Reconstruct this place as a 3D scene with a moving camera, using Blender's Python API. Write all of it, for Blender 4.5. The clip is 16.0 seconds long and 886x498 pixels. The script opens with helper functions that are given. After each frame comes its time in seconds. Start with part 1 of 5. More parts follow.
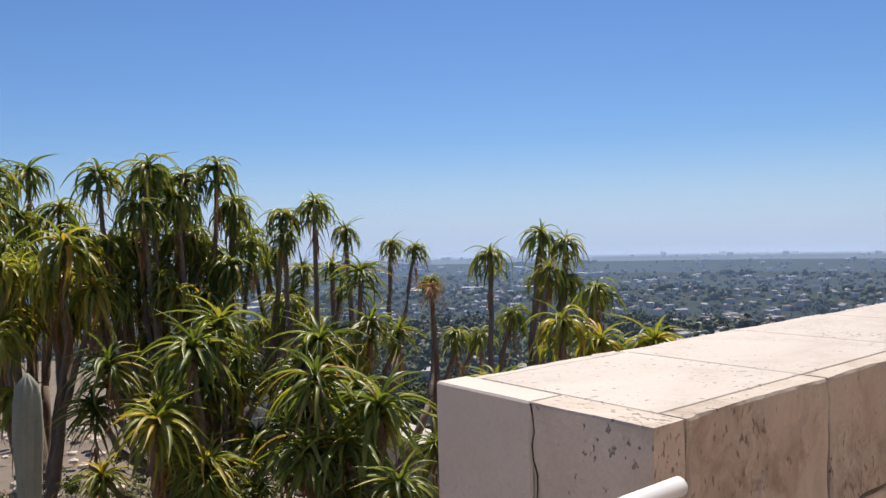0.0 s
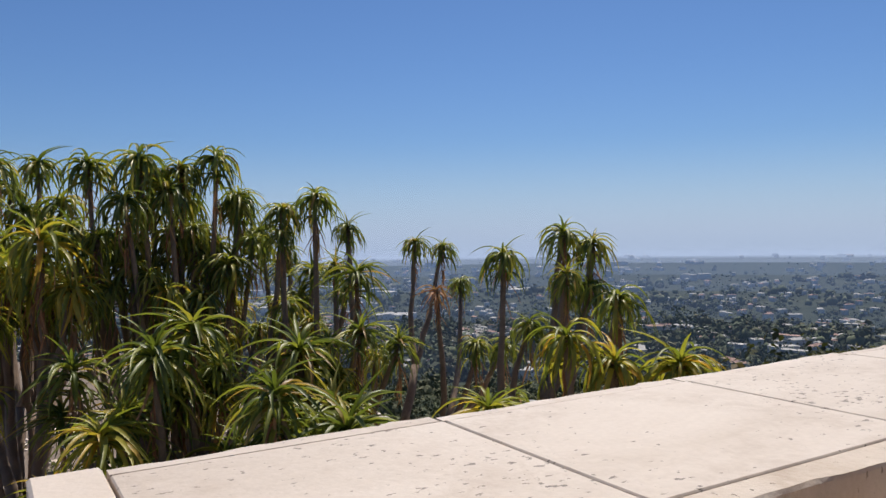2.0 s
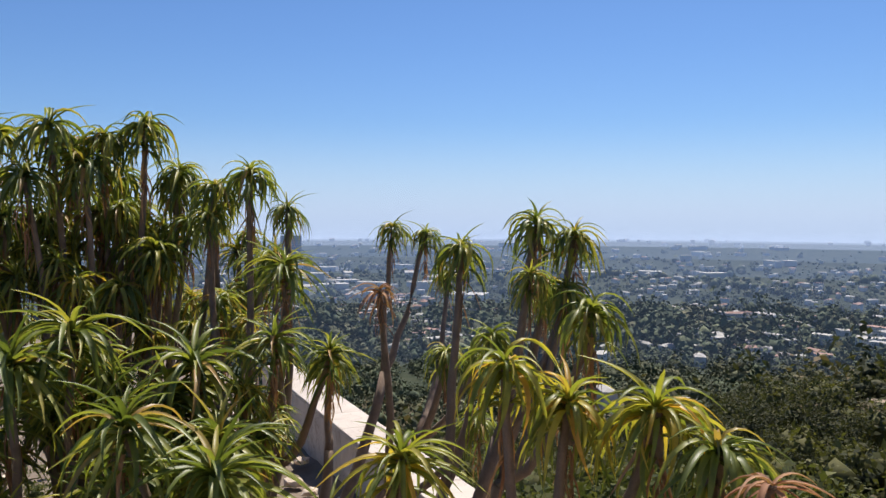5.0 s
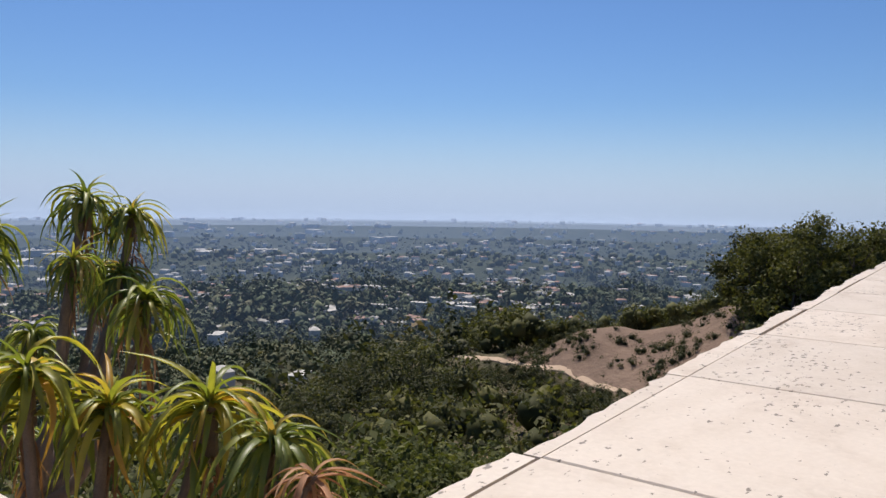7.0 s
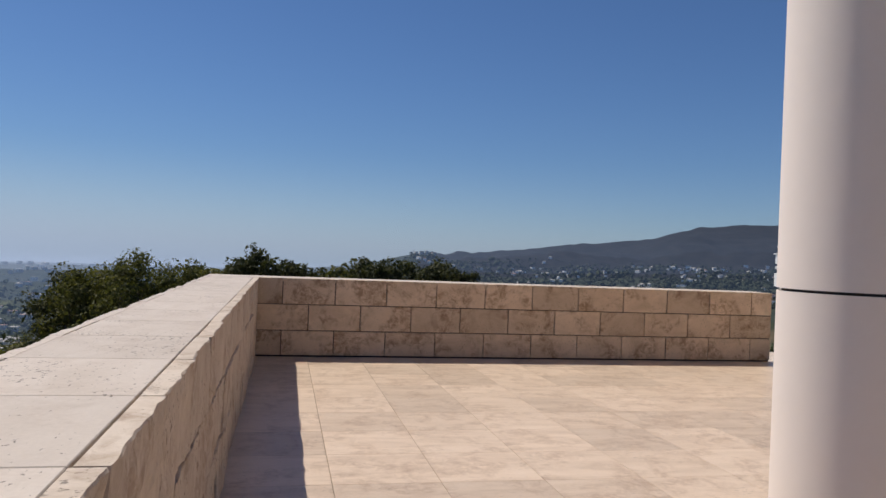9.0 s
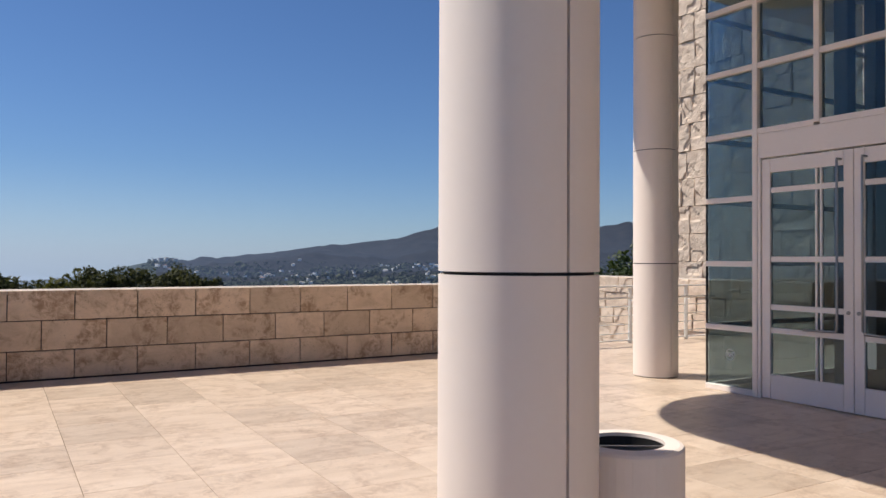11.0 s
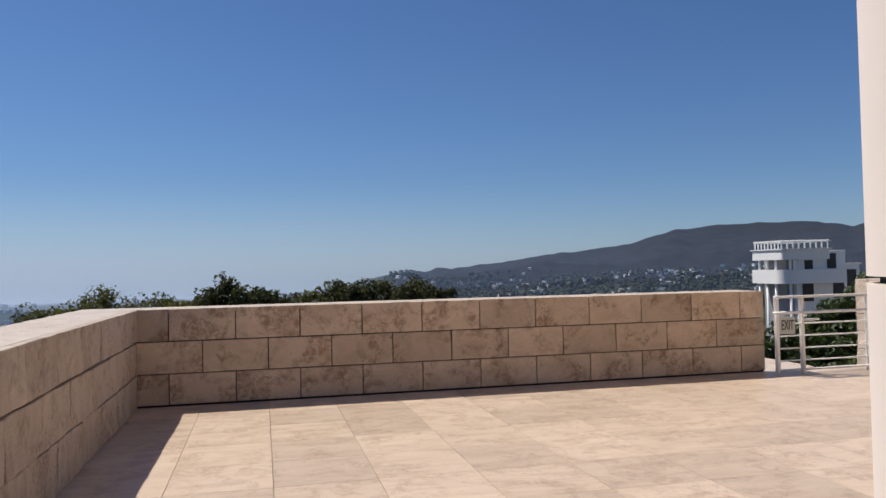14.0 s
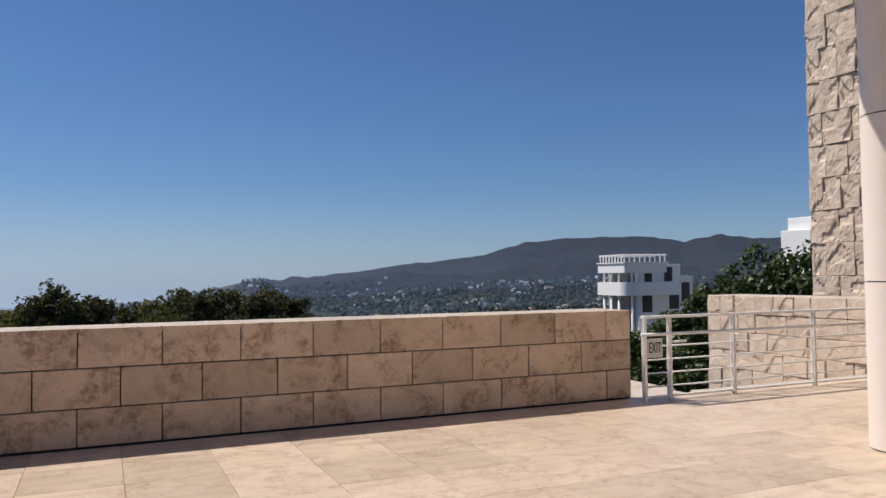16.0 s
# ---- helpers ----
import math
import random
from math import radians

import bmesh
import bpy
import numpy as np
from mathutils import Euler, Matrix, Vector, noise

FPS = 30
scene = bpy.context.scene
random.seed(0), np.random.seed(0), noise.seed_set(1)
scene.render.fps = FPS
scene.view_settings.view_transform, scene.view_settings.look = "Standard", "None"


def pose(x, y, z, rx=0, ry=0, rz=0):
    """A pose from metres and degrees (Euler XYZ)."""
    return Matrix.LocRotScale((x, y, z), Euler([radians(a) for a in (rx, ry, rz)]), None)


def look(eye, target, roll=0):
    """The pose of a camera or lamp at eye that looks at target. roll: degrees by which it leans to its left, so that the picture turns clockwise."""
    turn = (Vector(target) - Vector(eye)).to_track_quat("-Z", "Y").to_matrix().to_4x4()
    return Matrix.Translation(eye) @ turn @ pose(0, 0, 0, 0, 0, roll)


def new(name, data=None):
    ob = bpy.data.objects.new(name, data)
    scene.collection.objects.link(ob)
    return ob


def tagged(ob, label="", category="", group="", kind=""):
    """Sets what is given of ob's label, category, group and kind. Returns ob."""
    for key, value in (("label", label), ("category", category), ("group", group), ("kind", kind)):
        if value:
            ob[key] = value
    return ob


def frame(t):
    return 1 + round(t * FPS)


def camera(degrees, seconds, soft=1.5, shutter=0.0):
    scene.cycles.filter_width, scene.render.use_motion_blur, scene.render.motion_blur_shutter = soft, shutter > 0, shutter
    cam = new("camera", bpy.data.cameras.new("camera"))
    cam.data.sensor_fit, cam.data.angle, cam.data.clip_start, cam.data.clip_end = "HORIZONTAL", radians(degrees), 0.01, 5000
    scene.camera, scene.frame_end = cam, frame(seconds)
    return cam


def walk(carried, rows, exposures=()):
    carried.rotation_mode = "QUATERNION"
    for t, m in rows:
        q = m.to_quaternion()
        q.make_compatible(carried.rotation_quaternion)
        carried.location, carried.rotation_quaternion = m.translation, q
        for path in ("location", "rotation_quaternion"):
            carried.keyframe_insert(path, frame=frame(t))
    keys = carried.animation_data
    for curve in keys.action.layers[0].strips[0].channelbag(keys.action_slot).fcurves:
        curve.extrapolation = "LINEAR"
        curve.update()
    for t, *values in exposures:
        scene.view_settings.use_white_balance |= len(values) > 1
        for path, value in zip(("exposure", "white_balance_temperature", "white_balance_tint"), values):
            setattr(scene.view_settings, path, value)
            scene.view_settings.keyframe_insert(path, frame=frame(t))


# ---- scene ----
cam = camera(60.4, 16.0)
PATH = [
    (0, (-14.799, -1.007, 1.563), (-13.549, 0.554, 1.525), -1.4),
    (0.5, (-14.484, -0.999, 1.542), (-13.219, 0.55, 1.509), -0.1),
    (1, (-14.152, -0.944, 1.526), (-12.908, 0.621, 1.479), -0.2),
    (1.5, (-13.816, -0.841, 1.546), (-12.599, 0.745, 1.52), -1.4),
    (2, (-13.515, -0.757, 1.544), (-12.479, 0.953, 1.507), -0.9),
    (2.5, (-13.22, -0.61, 1.518), (-12.267, 1.148, 1.465), 0.0),
    (3, (-12.938, -0.448, 1.544), (-11.956, 1.294, 1.52), -0.0),
    (3.2, (-12.832, -0.398, 1.542), (-11.842, 1.34, 1.527), -0.0),
    (5.3, (-11.851, 0.011, 1.593), (-10.996, 1.815, 1.471), 0.3),
    (5.5, (-11.785, 0.033, 1.585), (-10.9, 1.82, 1.433), 0.4),
    (6, (-11.652, 0.063, 1.582), (-10.507, 1.693, 1.401), 1.0),
    (6.5, (-11.567, 0.061, 1.585), (-10.183, 1.497, 1.43), 0.8),
    (7, (-11.514, 0.04, 1.583), (-9.9, 1.212, 1.446), 0.8),
    (7.5, (-11.46, -0.042, 1.586), (-9.609, 0.706, 1.457), 1.1),
    (8, (-11.44, -0.106, 1.595), (-9.479, 0.273, 1.48), 0.4),
    (8.5, (-11.388, -0.194, 1.599), (-9.39, -0.18, 1.525), 0.6),
    (9, (-11.32, -0.377, 1.618), (-9.363, -0.785, 1.625), 2.3),
    (9.5, (-11.292, -0.558, 1.599), (-9.496, -1.434, 1.669), 2.4),
    (9.7, (-11.247, -0.67, 1.593), (-9.527, -1.688, 1.663), 1.6),
    (11.8, (-10.613, -1.141, 1.564), (-8.893, -2.163, 1.559), -0.7),
    (12, (-10.528, -1.199, 1.572), (-8.877, -2.328, 1.561), -0.9),
    (12.2, (-10.456, -1.237, 1.561), (-8.844, -2.421, 1.541), -0.8),
    (12.5, (-10.344, -1.27, 1.541), (-8.677, -2.376, 1.528), -0.5),
    (13, (-10.078, -1.343, 1.569), (-8.209, -2.056, 1.572), -1.0),
    (13.5, (-9.822, -1.393, 1.545), (-7.885, -1.890, 1.574), -1.6),
    (14, (-9.484, -1.469, 1.551), (-7.539, -1.931, 1.603), -1.2),
    (14.5, (-9.165, -1.584, 1.628), (-7.206, -1.964, 1.762), -0.3),
    (15, (-8.775, -1.701, 1.616), (-6.816, -2.074, 1.77), -1.1),
    (15.5, (-8.396, -1.907, 1.591), (-6.49, -2.505, 1.675), -1.4),
    (16, (-8.063, -2.118, 1.61), (-6.239, -2.935, 1.681), -0.6),
]
walk(cam, [(t, look(eye, target, roll)) for t, eye, target, roll in PATH],
     [(0, 0.32), (1.5, 0.08), (2.2, 0.08), (3.0, 0.20), (5.5, 0.48), (7.0, 0.26), (8.5, -0.11), (9.1, -0.12), (9.7, 0.02), (11.8, 0.2), (12.4, 0.24), (13.0, 0.06), (13.6, -0.03), (16, -0.01)])

# ---- world, sun, exposure ----
SUN_DIR = Vector((0.49, 0.49, 1.0)).normalized()
world = bpy.data.worlds.new("sky")
scene.world = world
world.use_nodes = True
_wn = world.node_tree
_sky = _wn.nodes.new("ShaderNodeTexSky")
_sky.sky_type = "NISHITA"
_sky.sun_disc = False
_sky.sun_elevation = math.asin(SUN_DIR.z)
_sky.sun_rotation = math.atan2(SUN_DIR.x, SUN_DIR.y)
_sky.altitude = 300.0
_sky.air_density = 1.0
_sky.dust_density = 0.3
_sky.ozone_density = 4.0
_tint = _wn.nodes.new("ShaderNodeMix")
_tint.data_type, _tint.blend_type = "RGBA", "MULTIPLY"
_tint.inputs[0].default_value = 1.0
_tint.inputs[7].default_value = (0.78, 1.0, 1.31, 1)
_wn.links.new(_sky.outputs[0], _tint.inputs[6])
_wn.links.new(_tint.outputs[2], _wn.nodes["Background"].inputs[0])
_wn.nodes["Background"].inputs[1].default_value = 0.060

sun = new("sun", bpy.data.lights.new("sun", "SUN"))
sun.data.energy = 4.9
sun.data.angle = radians(0.53)
sun.data.color = (1.0, 0.93, 0.84)
sun.matrix_world = look((0, 0, 60), Vector((0, 0, 60)) - SUN_DIR)


# ---- materials ----
def mat(name, rough=0.6, metal=0.0, spec=0.5):
    m = bpy.data.materials.new(name)
    m.use_nodes = True
    b = m.node_tree.nodes["Principled BSDF"]
    b.inputs["Roughness"].default_value = rough
    b.inputs["Metallic"].default_value = metal
    b.inputs["Specular IOR Level"].default_value = spec
    return m, m.node_tree, b


def node(nt, kind, **props):
    n = nt.nodes.new(kind)
    for k, v in props.items():
        if k == "inp":
            for kk, vv in v.items():
                n.inputs[kk].default_value = vv
        elif k == "op":
            n.operation = v
        elif k == "blend":
            n.blend_type = v
    return n


def coords(nt, scale=(1, 1, 1), shift=0.0):
    """World position, shifted by a random amount for each object."""
    g = node(nt, "ShaderNodeNewGeometry")
    mp = node(nt, "ShaderNodeMapping")
    mp.inputs["Scale"].default_value = scale
    nt.links.new(g.outputs["Position"], mp.inputs["Vector"])
    if shift:
        oi = node(nt, "ShaderNodeObjectInfo")
        mu = node(nt, "ShaderNodeMath", op="MULTIPLY", inp={1: shift})
        nt.links.new(oi.outputs["Random"], mu.inputs[0])
        cx = node(nt, "ShaderNodeCombineXYZ")
        nt.links.new(mu.outputs[0], cx.inputs[0])
        nt.links.new(mu.outputs[0], cx.inputs[1])
        nt.links.new(mu.outputs[0], cx.inputs[2])
        nt.links.new(cx.outputs[0], mp.inputs["Location"])
    return mp.outputs[0]


def noise_tex(nt, vec, scale, detail=5.0, rough=0.6, dist=0.0):
    n = node(nt, "ShaderNodeTexNoise", inp={"Scale": scale, "Detail": detail, "Roughness": rough, "Distortion": dist})
    nt.links.new(vec, n.inputs["Vector"])
    return n.outputs["Fac"]


def ramp(nt, fac, stops):
    r = node(nt, "ShaderNodeValToRGB")
    e = r.color_ramp.elements
    while len(e) < len(stops):
        e.new(0.5)
    for el, (p, c) in zip(e, stops):
        el.position = p
        el.color = (*c, 1) if len(c) == 3 else c
    nt.links.new(fac, r.inputs[0])
    return r.outputs[0]


def mix(nt, fac, a, b, blend="MIX"):
    n = node(nt, "ShaderNodeMix")
    n.data_type = "RGBA"
    n.blend_type = blend
    if isinstance(fac, float):
        n.inputs[0].default_value = fac
    else:
        nt.links.new(fac, n.inputs[0])
    for sock, v in ((n.inputs[6], a), (n.inputs[7], b)):
        if isinstance(v, tuple):
            sock.default_value = (*v, 1)
        else:
            nt.links.new(v, sock)
    return n.outputs[2]


def bump(nt, b, height, strength=0.3, dist=0.01):
    n = node(nt, "ShaderNodeBump", inp={"Strength": strength, "Distance": dist})
    nt.links.new(height, n.inputs["Height"])
    nt.links.new(n.outputs[0], b.inputs["Normal"])


def travertine(name, light, mid, dark, vary=0.25, pit=0.5, rough=0.62, band=(1, 1, 1), patch=0.0, bumpy=0.35, pores=26.0):
    """Travertine: cloudy veins along band, small pits, one tone for each stone."""
    m, nt, b = mat(name, rough, spec=0.35)
    v = coords(nt, band, 37.0)
    veins = noise_tex(nt, v, 2.6, 7, 0.62, 0.6)
    col = ramp(nt, veins, [(0.30, dark), (0.52, mid), (0.74, light)])
    v2 = coords(nt, (1, 1, 1), 53.0)
    if patch:
        field = ramp(nt, noise_tex(nt, v2, 2.6, 3, 0.55, 0.8), [(0.47, (0.06,) * 3), (0.60, (1, 1, 1))])
        fine = ramp(nt, noise_tex(nt, v2, 11.0, 9, 0.72, 0.8), [(0.40, (0, 0, 0)), (0.60, (patch,) * 3)])
        col = mix(nt, mix(nt, 1.0, field, fine, "MULTIPLY"), col, (dark[0] * 0.52, dark[1] * 0.40, dark[2] * 0.30))
    grain = noise_tex(nt, v2, 70.0, 3, 0.6)
    col = mix(nt, 0.22, col, ramp(nt, grain, [(0.3, tuple(c * 0.72 for c in mid)), (0.7, light)]))
    pits = node(nt, "ShaderNodeTexNoise", inp={"Scale": pores, "Detail": 3.0, "Roughness": 0.55})
    nt.links.new(coords(nt, tuple(0.55 + 0.9 * q for q in band), 11.0), pits.inputs["Vector"])
    area = noise_tex(nt, v2, 2.2, 2, 0.5)
    add = node(nt, "ShaderNodeMath", op="ADD")
    nt.links.new(pits.outputs["Fac"], add.inputs[0])
    sc = node(nt, "ShaderNodeMath", op="MULTIPLY", inp={1: 0.35})
    nt.links.new(area, sc.inputs[0])
    nt.links.new(sc.outputs[0], add.inputs[1])
    pm = ramp(nt, add.outputs[0], [(0.828, (0, 0, 0)), (0.862, (pit,) * 3)])
    col = mix(nt, pm, col, tuple(c * 0.38 for c in dark))
    oi = node(nt, "ShaderNodeObjectInfo")
    tone = ramp(nt, oi.outputs["Random"], [(0.0, (1 - vary,) * 3), (0.5, (1 - vary * 0.35, 1 - vary * 0.38, 1 - vary * 0.42)), (1.0, (1, 1, 1))])
    col = mix(nt, 1.0, col, tone, "MULTIPLY")
    nt.links.new(col, b.inputs["Base Color"])
    hmix = mix(nt, pm, ramp(nt, noise_tex(nt, v2, 14.0, 6, 0.65), [(0.2, (0.3, 0.3, 0.3)), (0.8, (0.8, 0.8, 0.8))]), (0.0, 0.0, 0.0))
    bump(nt, b, hmix, bumpy, 0.012)
    return m


M_FLOOR = travertine("floor_travertine", (0.766, 0.625, 0.493), (0.704, 0.559, 0.427), (0.554, 0.422, 0.312), 0.20, 0.35, 0.36, (2.6, 0.55, 1), 0.58, 0.25, 20.0)
M_COPING = travertine("coping_travertine", (0.608, 0.536, 0.464), (0.568, 0.488, 0.416), (0.496, 0.416, 0.344), 0.08, 1.0, 0.6, (0.7, 1.5, 1), 0.3, 0.35, 33.0)
M_SMOOTH = travertine("honed_travertine", (0.66, 0.575, 0.495), (0.625, 0.535, 0.45), (0.56, 0.465, 0.38), 0.05, 0.12, 0.55)
M_WALL = travertine("wall_travertine", (0.83, 0.66, 0.495), (0.74, 0.575, 0.42), (0.54, 0.405, 0.28), 0.27, 0.6, 0.6, (1, 1, 1.6), 1.0, 0.5, 34.0)
M_SPLIT = travertine("split_travertine", (0.655, 0.565, 0.475), (0.605, 0.51, 0.42), (0.49, 0.39, 0.30), 0.14, 0.75, 0.75, (2.2, 1, 0.5), 0.7, 0.9, 31.0)
M_ROUGH = travertine("rustic_travertine", (0.781, 0.651, 0.530), (0.735, 0.600, 0.474), (0.605, 0.465, 0.353), 0.12, 0.6, 0.8, (1, 1, 2.0), 0.4, 0.8, 40.0)


def plain(name, color, rough=0.5, metal=0.0, var=0.12, scale=6.0, spec=0.5, bmp=0.05):
    m, nt, b = mat(name, rough, metal, spec)
    v = coords(nt)
    f = noise_tex(nt, v, scale, 5, 0.6)
    g = noise_tex(nt, v, scale * 14, 3, 0.6)
    c = mix(nt, 0.4, ramp(nt, f, [(0.3, tuple(q * (1 - var) for q in color)), (0.7, color)]), ramp(nt, g, [(0.3, tuple(q * (1 - var) for q in color)), (0.7, color)]))
    nt.links.new(c, b.inputs["Base Color"])
    if bmp:
        bump(nt, b, g, bmp, 0.004)
    return m


M_GROUT = plain("joint_sand", (0.46, 0.36, 0.27), 0.9)
M_DARK = plain("shadow_gap", (0.035, 0.03, 0.028), 0.8)
M_PANEL = plain("enamel_panel", (0.79, 0.70, 0.63), 0.6, 0.0, 0.03, 1.2, 0.22, 0.01)
M_WHITE = plain("white_enamel", (0.86, 0.845, 0.82), 0.4, 0.0, 0.05, 3.0)
M_MULLION = plain("mullion_enamel", (0.80, 0.715, 0.65), 0.42, 0.0, 0.05, 3.0)
M_STEEL = plain("brushed_steel", (0.34, 0.33, 0.315), 0.4, 1.0, 0.08, 20.0)
M_BLACK = plain("black_liner", (0.02, 0.02, 0.02), 0.5)
M_SIGN = plain("sign_plate", (0.62, 0.61, 0.57), 0.5)
M_INK = plain("sign_ink", (0.03, 0.03, 0.03), 0.6)
M_PLASTER = plain("white_plaster", (0.56, 0.55, 0.53), 0.7, 0.0, 0.06, 0.6)
M_BANNER = plain("banner_blue", (0.02, 0.03, 0.20), 0.5)
# grey for lobby and recess walls, with their dimness put into the colour
M_SHADE_GREY = plain("shade_grey_plaster", (0.30, 0.30, 0.31), 0.8)
M_SOIL = plain("garden_soil", (0.25, 0.195, 0.15), 0.95, 0.0, 0.45, 3.0, 0.2, 0.6)
M_BARK = plain("aloe_bark", (0.29, 0.212, 0.16), 0.9, 0.0, 0.45, 9.0, 0.2, 0.8)
M_TRUNK = plain("tree_bark", (0.12, 0.095, 0.075), 0.9, 0.0, 0.4, 6.0, 0.2, 0.8)
M_ROOF = plain("roof_tile", (0.34, 0.20, 0.15), 0.85, 0.0, 0.3, 1.0)
M_PALEROOF = plain("pale_roof", (0.42, 0.395, 0.36), 0.8, 0.0, 0.25, 0.5)
M_TRAIL = plain("dirt_trail", (0.46, 0.34, 0.24), 0.95, 0.0, 0.25, 0.8, 0.2, 0.4)


def leafy(name, stops, scale=1.0, trans=0.25, rough=0.45, spec=0.4):
    """Leaves whose colour changes from leaf to leaf."""
    m, nt, b = mat(name, rough, spec=spec)
    g = node(nt, "ShaderNodeNewGeometry")
    oi = node(nt, "ShaderNodeObjectInfo")
    ad = node(nt, "ShaderNodeMath", op="ADD")
    nt.links.new(g.outputs["Random Per Island"], ad.inputs[0])
    nt.links.new(oi.outputs["Random"], ad.inputs[1])
    fr = node(nt, "ShaderNodeMath", op="FRACT")
    nt.links.new(ad.outputs[0], fr.inputs[0])
    col = ramp(nt, fr.outputs[0], stops)
    n = noise_tex(nt, coords(nt), 9.0 * scale, 4, 0.6)
    col = mix(nt, 0.5, col, mix(nt, 1.0, col, ramp(nt, n, [(0.3, (0.55, 0.6, 0.5)), (0.7, (1.25, 1.2, 1.0))]), "MULTIPLY"))
    nt.links.new(col, b.inputs["Base Color"])
    if trans:
        t = node(nt, "ShaderNodeBsdfTranslucent")
        nt.links.new(mix(nt, 1.0, col, (1.3, 1.35, 0.6), "MULTIPLY"), t.inputs[0])
        mx = node(nt, "ShaderNodeMixShader", inp={0: trans})
        nt.links.new(b.outputs[0], mx.inputs[1])
        nt.links.new(t.outputs[0], mx.inputs[2])
        nt.links.new(mx.outputs[0], nt.nodes["Material Output"].inputs[0])
    return m


M_ALOE = leafy("aloe_leaf", [(0.0, (0.095, 0.125, 0.034)), (0.4, (0.18, 0.215, 0.054)), (0.75, (0.295, 0.305, 0.072)), (0.92, (0.40, 0.35, 0.088)), (1.0, (0.41, 0.25, 0.095))], 1.0, 0.38)
M_ALOE_GOLD = leafy("aloe_leaf_gold", [(0.0, (0.16, 0.20, 0.046)), (0.5, (0.32, 0.315, 0.064)), (0.85, (0.51, 0.415, 0.08)), (1.0, (0.58, 0.33, 0.072))], 1.0, 0.42)
M_ALOE_DRY = leafy("aloe_leaf_dry", [(0.0, (0.24, 0.125, 0.075)), (0.5, (0.42, 0.20, 0.12)), (1.0, (0.50, 0.30, 0.19))], 1.0, 0.15, 0.8)
M_OAK = leafy("oak_leaf", [(0.0, (0.034, 0.040, 0.022)), (0.5, (0.062, 0.067, 0.036)), (1.0, (0.105, 0.10, 0.058))], 0.1, 0.25, 0.75, 0.12)
M_EUCA = leafy("eucalyptus_leaf", [(0.0, (0.06, 0.064, 0.026)), (0.5, (0.105, 0.106, 0.042)), (1.0, (0.16, 0.15, 0.06))], 0.1, 0.3, 0.7, 0.12)
M_LAUREL = leafy("laurel_leaf", [(0.0, (0.022, 0.038, 0.010)), (0.5, (0.042, 0.066, 0.017)), (1.0, (0.085, 0.11, 0.03))], 0.3, 0.2, 0.5)
M_SCRUB = leafy("scrub_leaf", [(0.0, (0.062, 0.066, 0.036)), (0.4, (0.105, 0.105, 0.054)), (0.75, (0.15, 0.135, 0.08)), (1.0, (0.22, 0.165, 0.115))], 0.05, 0.15, 0.8, 0.1)
M_GREENSCRUB = leafy("green_scrub_leaf", [(0.0, (0.045, 0.056, 0.022)), (0.5, (0.085, 0.096, 0.036)), (1.0, (0.15, 0.15, 0.062))], 0.1, 0.3, 0.75, 0.1)
M_CITYTREE = leafy("town_tree_leaf", [(0.0, (0.042, 0.06, 0.032)), (0.5, (0.07, 0.092, 0.046)), (1.0, (0.115, 0.13, 0.066))], 0.01, 0.0, 0.9)
M_VALLEYTREE = leafy("valley_tree_leaf", [(0.0, (0.016, 0.026, 0.014)), (0.5, (0.03, 0.042, 0.02)), (1.0, (0.06, 0.068, 0.034))], 0.01, 0.0, 0.9)
M_TOWNOLIVE = leafy("town_olive_leaf", [(0.0, (0.06, 0.068, 0.034)), (0.5, (0.10, 0.105, 0.052)), (1.0, (0.15, 0.142, 0.078))], 0.01, 0.0, 0.9)
M_TOWNGREY = leafy("town_grey_leaf", [(0.0, (0.045, 0.062, 0.03)), (0.5, (0.075, 0.098, 0.042)), (1.0, (0.12, 0.135, 0.065))], 0.01, 0.0, 0.9)


def ground_mat(name, a, b_, c, scale):
    m, nt, b = mat(name, 0.95, spec=0.1)
    v = coords(nt)
    col = ramp(nt, noise_tex(nt, v, scale, 8, 0.68, 0.4), [(0.32, a), (0.5, b_), (0.68, c)])
    col = mix(nt, 0.35, col, ramp(nt, noise_tex(nt, v, scale * 9, 5, 0.7), [(0.35, a), (0.65, c)]))
    nt.links.new(col, b.inputs["Base Color"])
    bump(nt, b, noise_tex(nt, v, scale * 5, 5, 0.7), 0.6, 1.2)
    return m


M_SCRUBLAND = ground_mat("scrub_ground", (0.045, 0.048, 0.024), (0.09, 0.075, 0.045), (0.17, 0.125, 0.085), 0.12)
M_BARE = ground_mat("bare_slope", (0.115, 0.08, 0.06), (0.175, 0.12, 0.09), (0.23, 0.16, 0.12), 0.10)
M_PLAIN = ground_mat("town_ground", (0.012, 0.02, 0.011), (0.03, 0.04, 0.021), (0.065, 0.07, 0.042), 0.012)
M_MOUNT = ground_mat("mountain_ground", (0.010, 0.012, 0.014), (0.018, 0.019, 0.020), (0.032, 0.030, 0.029), 0.02)


